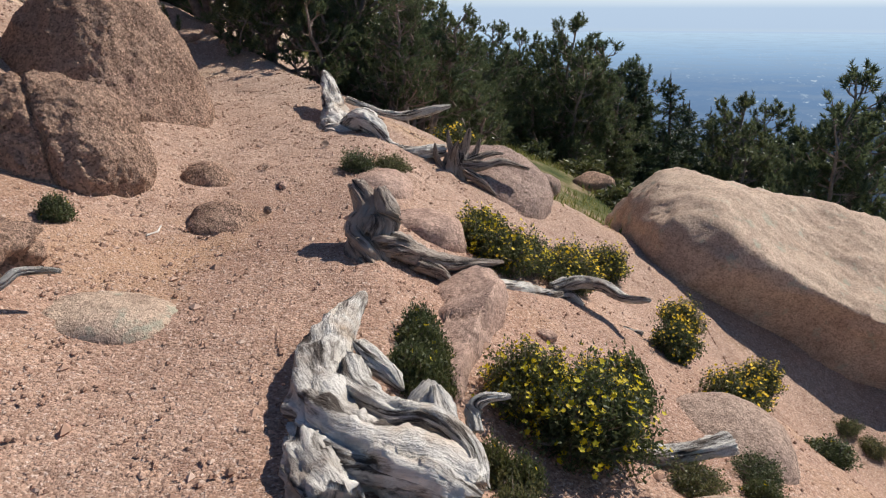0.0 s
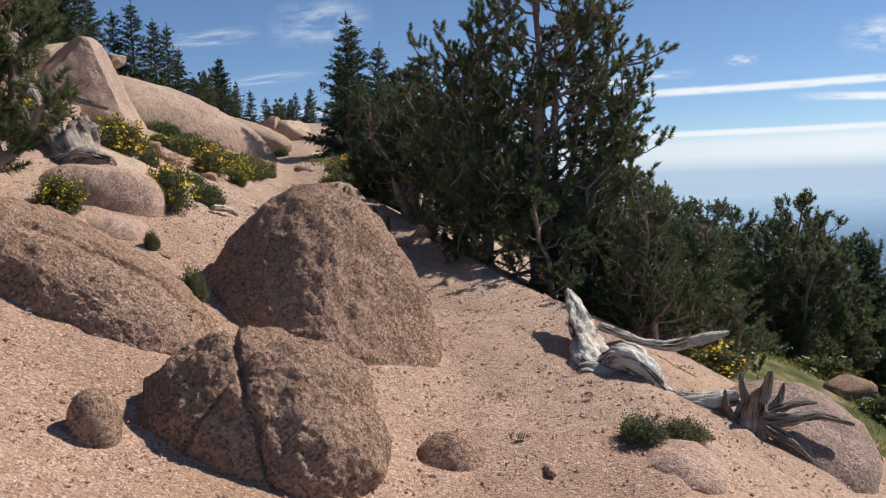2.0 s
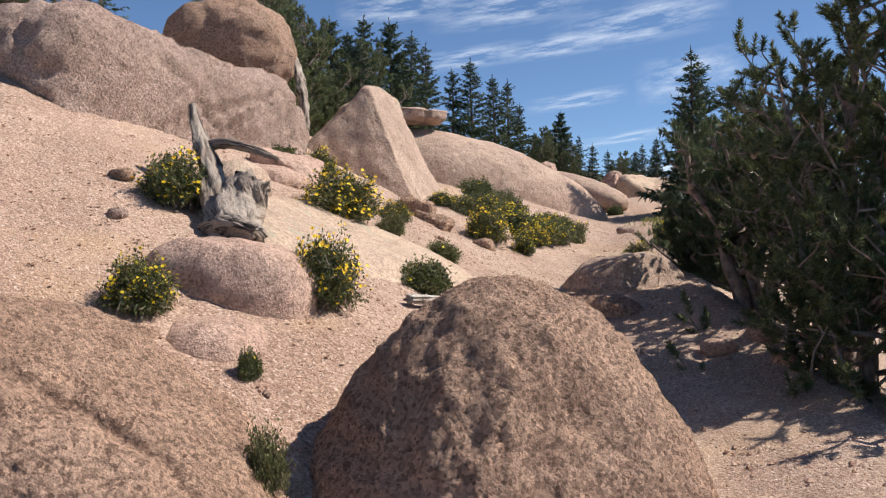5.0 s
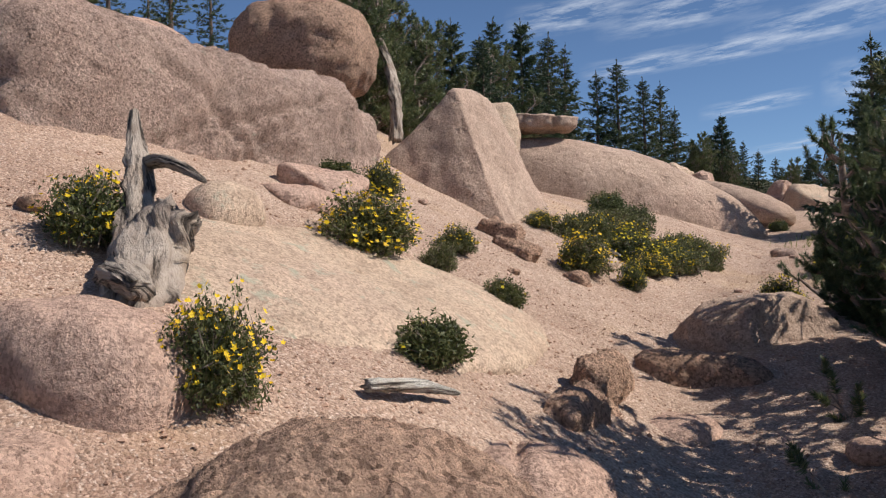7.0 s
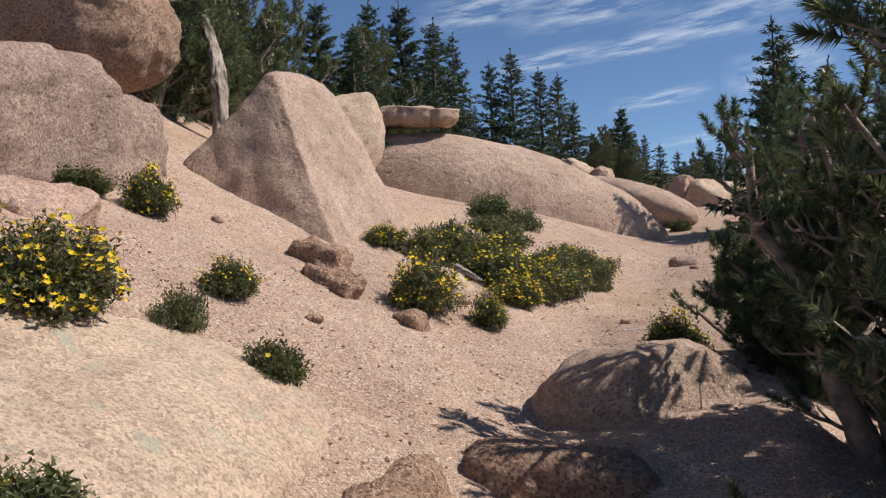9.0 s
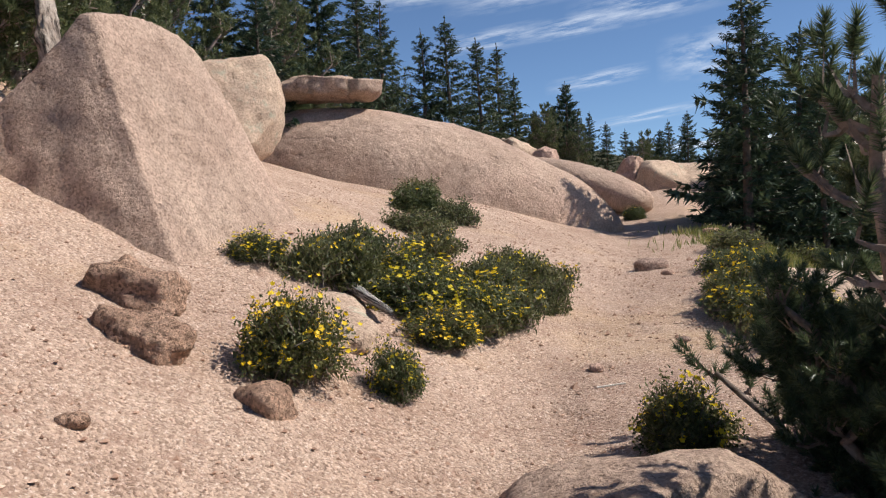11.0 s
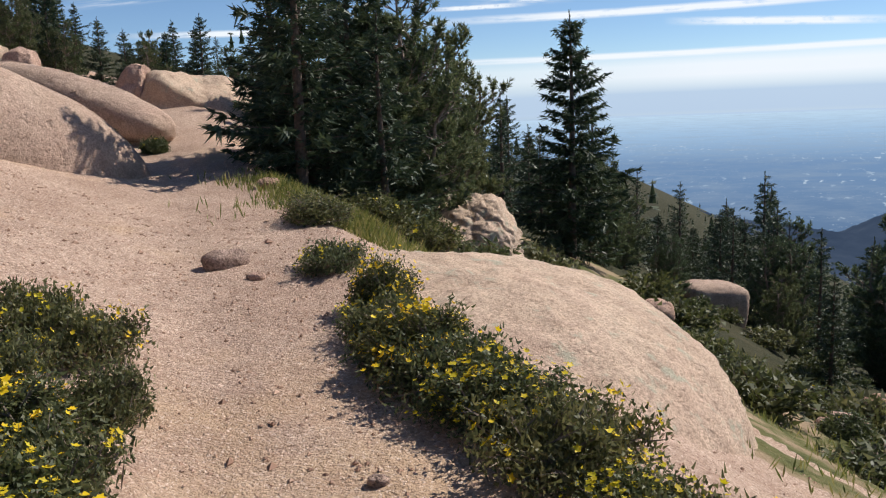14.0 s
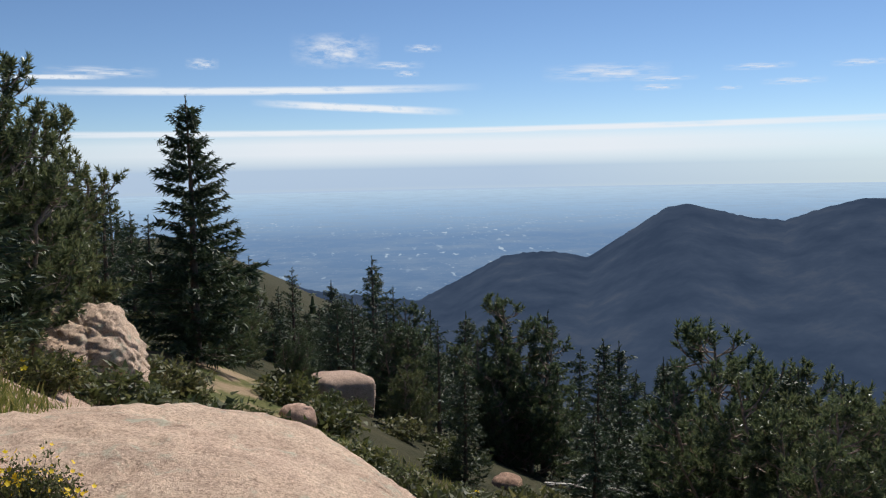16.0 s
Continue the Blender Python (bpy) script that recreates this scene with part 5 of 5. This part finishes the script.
plant(GREYISH, (0.22, 0.18), ((-0.55, 5.5, 0.16, 0.15), (-5.96, 13.9, 0.22, 0.26), (-8.4, 16.3, 0.3, 0.3), (-9.6, 17.2, 0.4, 0.25), (-5.9, 17.7, 0.4, 0.25), (-4.95, 14.9, 0.25, 0.26), (0.22, 2.35, 0.12, 0.18), (-3.05, 5.85, 0.1, 0.22), (-5.35, 9.4, 0.16, 0.2), (-6.15, 13.0, 0.2, 0.25), (-7.6, 14.6, 0.4, 0.22), (-4.3, 6.6, 0.14, 0.12)), 4, True)
plant(FAR, (0.22, 0.2), ((-0.4, 17.5, 0.4, 0.3),), 5, True)
plant(FAR_GREY, (0.22, 0.18), ((0.7, 19.0, 0.4, 0.3),), 6, True)
plant(MATTED, (0.34, 0.16), ((-6.55, 12.38, 0.34, 0.24), (-6.81, 12.95, 0.34, 0.24), (-6.00, 12.92, 0.34, 0.24), (-6.39, 13.84, 0.34, 0.24), (-6.57, 14.48, 0.34, 0.24), (-6.29, 14.38, 0.34, 0.24), (-5.85, 13.23, 0.34, 0.24), (-6.88, 13.86, 0.34, 0.24), (-5.86, 12.80, 0.34, 0.24), (-11.87, 16.78, 0.3, 0.2), (-10.51, 18.24, 0.3, 0.2), (-5.51, 16.18, 0.3, 0.2), (-5.03, 14.96, 0.3, 0.2), (-4.68, 14.35, 0.4, 0.26), (-4.3, 13.75, 0.42, 0.27), (-4.0, 13.25, 0.36, 0.26), (-4.9, 14.75, 0.34, 0.22)), 7, True)


# among the dead wood below the trail
plant(FLOWERY, (0.28, 0.33), ((0.22, 4.89, 0.22, 0.28), (0.47, 4.89, 0.22, 0.28), (0.78, 5.25, 0.22, 0.28), (1.16, 5.8, 0.22, 0.28), (0.36, 3.18, 0.22, 0.26), (0.7, 3.45, 0.22, 0.26), (1.61, 5.53, 0.22, 0.26), (2.26, 5.64, 0.22, 0.26)), 11)
plant(GREEN, (0.18, 0.17), ((-0.1, 3.3, 0.1, 0.16), (-0.04, 3.11, 0.1, 0.16), (-0.02, 3.0, 0.1, 0.16), (0.17, 2.66, 0.1, 0.16), (0.28, 2.67, 0.1, 0.16)), 12)
plant(GREYISH, (0.22, 0.18), ((3.04, 5.85, 0.16, 0.12), (3.19, 5.74, 0.16, 0.12), (1.36, 3.32, 0.16, 0.12), (0.99, 3.01, 0.16, 0.12), (-0.35, 5.64, 0.16, 0.12)), 13)


def scatter_shrubs():
    rng = np.random.default_rng(77)
    kinds = ((FAR, (0.22, 0.2)), (FAR_GREY, (0.22, 0.18)), (FAR, (0.22, 0.2)))
    for i in range(120):
        y = float(rng.uniform(7.5, 34)) if i < 70 else float(rng.uniform(15.5, 26))
        x = float(trail_at(y)[0]) + float(rng.uniform(3.2, 15) if i < 70 else rng.uniform(3.4, 8.5))
        if (x - 3.1) ** 2 + (y - 7.5) ** 2 < 4.5:
            continue
        kind, full = kinds[int(rng.integers(3))]
        r = float(rng.uniform(0.25, 0.7))
        plant(kind, full, ((x, y, r, r * float(rng.uniform(0.5, 0.9))),), int(rng.integers(1e6)))


scatter_shrubs()


# ---- more of the forest ----
def scatter_forest():
    rng = np.random.default_rng(99)
    spots = []
    while len(spots) < 110:
        y = float(rng.uniform(16, 75))
        s = float(rng.uniform(13, 60))
        if s > 13 + max(0, 26 - y) * 0.5:
            spots.append((float(trail_at(y)[0]) + s, y, float(rng.uniform(2.6, 6.0))))
    grove(spots, 12, LIGHT + SPRUCES[3:])
    hill = []
    while len(hill) < 40:
        y = float(rng.uniform(12, 60))
        x = float(trail_at(y)[0]) - float(rng.uniform(7.5, 24)) - max(0, y - 30) * 0.2
        if x < -12.5:
            hill.append((x, y, float(rng.uniform(1.6, 2.8))))
    grove(hill, 13, LIGHT)
    back = []
    while len(back) < 85:
        y, s = float(rng.uniform(29, 60)), float(rng.uniform(2, 17))
        back.append((float(trail_at(y)[0]) + s, y, float(rng.uniform(1.8, 2.6)) + 0.07 * s))
    grove(back, 14, LIGHT)
    # the woods further down the mountain
    pile = Pile()
    for _ in range(1200):
        y = float(rng.uniform(20, 330))
        s = float(rng.uniform(45, 330) if y < 60 or rng.random() < 0.5 else rng.uniform(0, 70))
        x = float(trail_at(min(y, 75))[0]) + s
        z, h = float(ground(x, y)), float(rng.uniform(3, 7.5))
        for w in range(7):
            for b in range(5):
                a = rng.uniform(0, 2 * math.pi)
                out = Vector((math.cos(a), math.sin(a), 0))
                root = Vector((x, y, z + h * (0.12 + 0.13 * w)))
                way = (out + Vector((0, 0, rng.uniform(-0.5, 0.1)))).normalized()
                pile.leaf(root + Vector((0, 0, h * 0.12)), way, Vector((-out.y, out.x, 0.2)), h * 0.2 * (1.05 - w / 7), h * 0.06)
        top_at = Vector((x, y, z + h * 0.8))
        pile.leaf(top_at, Vector((0, 0, 1)), Vector((1, 0, 0)), h * 0.25, h * 0.04)
        pile.leaf(top_at, Vector((0, 0, 1)), Vector((0, 1, 0)), h * 0.25, h * 0.04)
    ob = link_mesh("forest", pile.v, pile.f, SPRUCE)
    tagged(ob, "dark spruce forest falling away down the mountain", "forest", kind="stuff")


scatter_forest()


# ---- gravel, pebbles and grass ----
def pebble_material():
    k = Nodes("granite_pebbles", 0.9, 0.2)
    g = k.t.nodes.new("ShaderNodeNewGeometry").outputs["Random Per Island"]
    return k.done(k.ramp(g, [(0.0, (0.26, 0.15, 0.105)), (0.45, (0.46, 0.29, 0.205)), (0.8, (0.54, 0.36, 0.265)), (1.0, (0.62, 0.45, 0.35))]))


PEBBLE = pebble_material()


def scatter_pebbles(name, count, low, high, seed, label):
    rng = np.random.default_rng(seed)
    unit = np.array(((1, 0, 0), (-1, 0, 0), (0, 1, 0), (0, -1, 0), (0, 0, 1), (0, 0, -1)), float)
    faces = np.array(((0, 2, 4), (2, 1, 4), (1, 3, 4), (3, 0, 4), (2, 0, 5), (1, 2, 5), (3, 1, 5), (0, 3, 5)))
    y = 1.2 + 17 * rng.random(count) ** 1.25
    s = rng.normal(-0.8, 2.1, count)
    x = trail_at(y)[0] + np.clip(s, -6, 3.2)
    keep = rng.random(count) < np.interp(y, (8, 11), (1.0, 0.45))
    x, y = x[keep], y[keep]
    count = len(x)
    z = ground(x, y)
    r = low + (high - low) * rng.random(count) ** 2.5
    v = unit[None] * r[:, None, None] * rng.uniform(0.6, 1.25, (count, 1, 3)) * rng.uniform(0.7, 1.25, (count, len(unit), 1))
    v[:, :, 2] *= 0.7
    v += np.stack([x, y, z + 0.02 * r], 1)[:, None]
    f = faces[None] + (np.arange(count) * len(unit))[:, None, None]
    ob = link_mesh(name, v.reshape(-1, 3).tolist(), f.reshape(-1, 3).tolist(), PEBBLE)
    return tagged(ob, label, "gravel", kind="stuff")


scatter_pebbles("gravel", 80000, 0.004, 0.015, 5, "loose pink granite gravel strewn over the trail")
scatter_pebbles("pebbles", 1200, 0.01, 0.034, 6, "larger loose granite pebbles on the trail")


def grass_field():
    rng = np.random.default_rng(8)
    pile = Pile()
    for _ in range(26000):
        if rng.random() < 0.75:
            y = float(rng.uniform(4.5, 24))
            x = float(trail_at(y)[0]) + (2.6 if y > 7.2 else 6.0) + 7 * float(rng.random()) ** 0.8
        else:
            y = float(rng.uniform(17.5, 20.5))
            x = float(trail_at(y)[0]) + float(rng.normal(1.2, 0.4))
        if noise.noise(Vector((x * 0.9, y * 0.9, 3))) < -0.12:
            continue
        root = Vector((x, y, float(ground(x, y)) - 0.01))
        way = (Vector((0, 0, 1)) + any_way(rng) * 0.55).normalized()
        pile.blade(root, way, way.cross(any_way(rng)).normalized(), float(rng.uniform(0.05, 0.16)), 0.006)
    ob = link_mesh("grass", pile.v, pile.f, GRASS)
    tagged(ob, "sparse yellow-green meadow grass below the trail", "grass", kind="stuff")


grass_field()


# ---- small things on the trail ----
def pine_cone(x, y, turn):
    rng = np.random.default_rng(int(turn))
    pile = Pile()
    for i in range(46):
        k = i / 45
        a = i * 2.4
        out = Vector((math.cos(a), math.sin(a), 0))
        p = Vector((0, 0, 0.055 * k)) + out * 0.008
        way = (out + Vector((0, 0, 0.5))).normalized()
        pile.blade(p, way, Vector((-out.y, out.x, 0)), 0.02 * math.sin(math.pi * (0.2 + 0.75 * k)), 0.006)
    ob = link_mesh("pine_cone", pile.v, pile.f, BARK)
    ob.matrix_world = pose(x, y, float(ground(x, y)) + 0.02, 80, 0, turn)
    return tagged(ob, "small dark open pine cone lying on the gravel", "pine cone", "pine cones on the trail")


for x, y, turn in ((-1.71, 4.66, 20), (-1.16, 5.4, 100), (-0.95, 4.55, 200), (-2.35, 3.7, 300), (-0.85, 6.0, 60)):
    pine_cone(x, y, turn)


def stone(x, y, size, seed, label="loose angular stone lying on the gravel"):
    boulder((x, y, float(ground(x, y)) + size[2] * 0.3), size, seed, (COARSE, ROSE, CLIFF)[seed % 3], label, turn=(0, 0, seed * 47 % 360), name="stone", group="loose stones", level=3, power=2.8, rough=0.15)


stone(-0.97, 5.1, (0.06, 0.025, 0.02), 301)
for i, (x, y, r) in enumerate(((-5.96, 16.0, 0.06), (-6.25, 16.35, 0.16), (-6.75, 19.4, 0.14), (-5.1, 12.9, 0.05), (-4.9, 13.6, 0.04), (-5.5, 10.3, 0.05), (-4.6, 7.2, 0.06), (-4.9, 6.6, 0.07), (-5.3, 6.9, 0.08), (-2.75, 9.55, 0.12), (-2.55, 9.85, 0.14), (-2.3, 9.4, 0.09), (-2.1, 9.7, 0.1), (-1.9, 3.0, 0.06), (-3.9, 6.0, 0.07), (-6.9, 10.7, 0.06), (-5.9, 10.2, 0.04), (-6.0, 9.4, 0.05), (0.5, 3.9, 0.06), (1.0, 3.3, 0.05))):
    stone(x, y, (r, r * 0.7, r * 0.5), 310 + i)
for i, (x, y, r) in enumerate(((-1.2, 19.0, 0.25), (0.6, 20.5, 0.3), (1.6, 24.5, 0.3), (-2.0, 24.2, 0.3), (1.2, 10.4, 0.25), (2.4, 13.5, 0.35), (0.9, 8.9, 0.18), (1.5, 5.1, 0.08))):
    stone(x, y, (r, r * 0.8, r * 0.6), 340 + i, "pale grey rock on the grassy slope")


def twig(points, label="thin dry twig lying on the gravel"):
    pts = [Vector((x, y, float(ground(x, y)) + 0.006)) for x, y in points]
    v, f = tube_rings(pts, [0.005] * len(pts), 5)
    tagged(link_mesh("twig", v, f, DEADWOOD, uv=[(0, 0)] * len(v)), label, "twig", "dry twigs")


twig(((-1.47, 4.12), (-1.44, 4.2), (-1.45, 4.28)))
twig(((-4.55, 11.6), (-4.48, 11.72), (-4.45, 11.8)))
twig(((-4.95, 12.6), (-4.85, 12.7)))
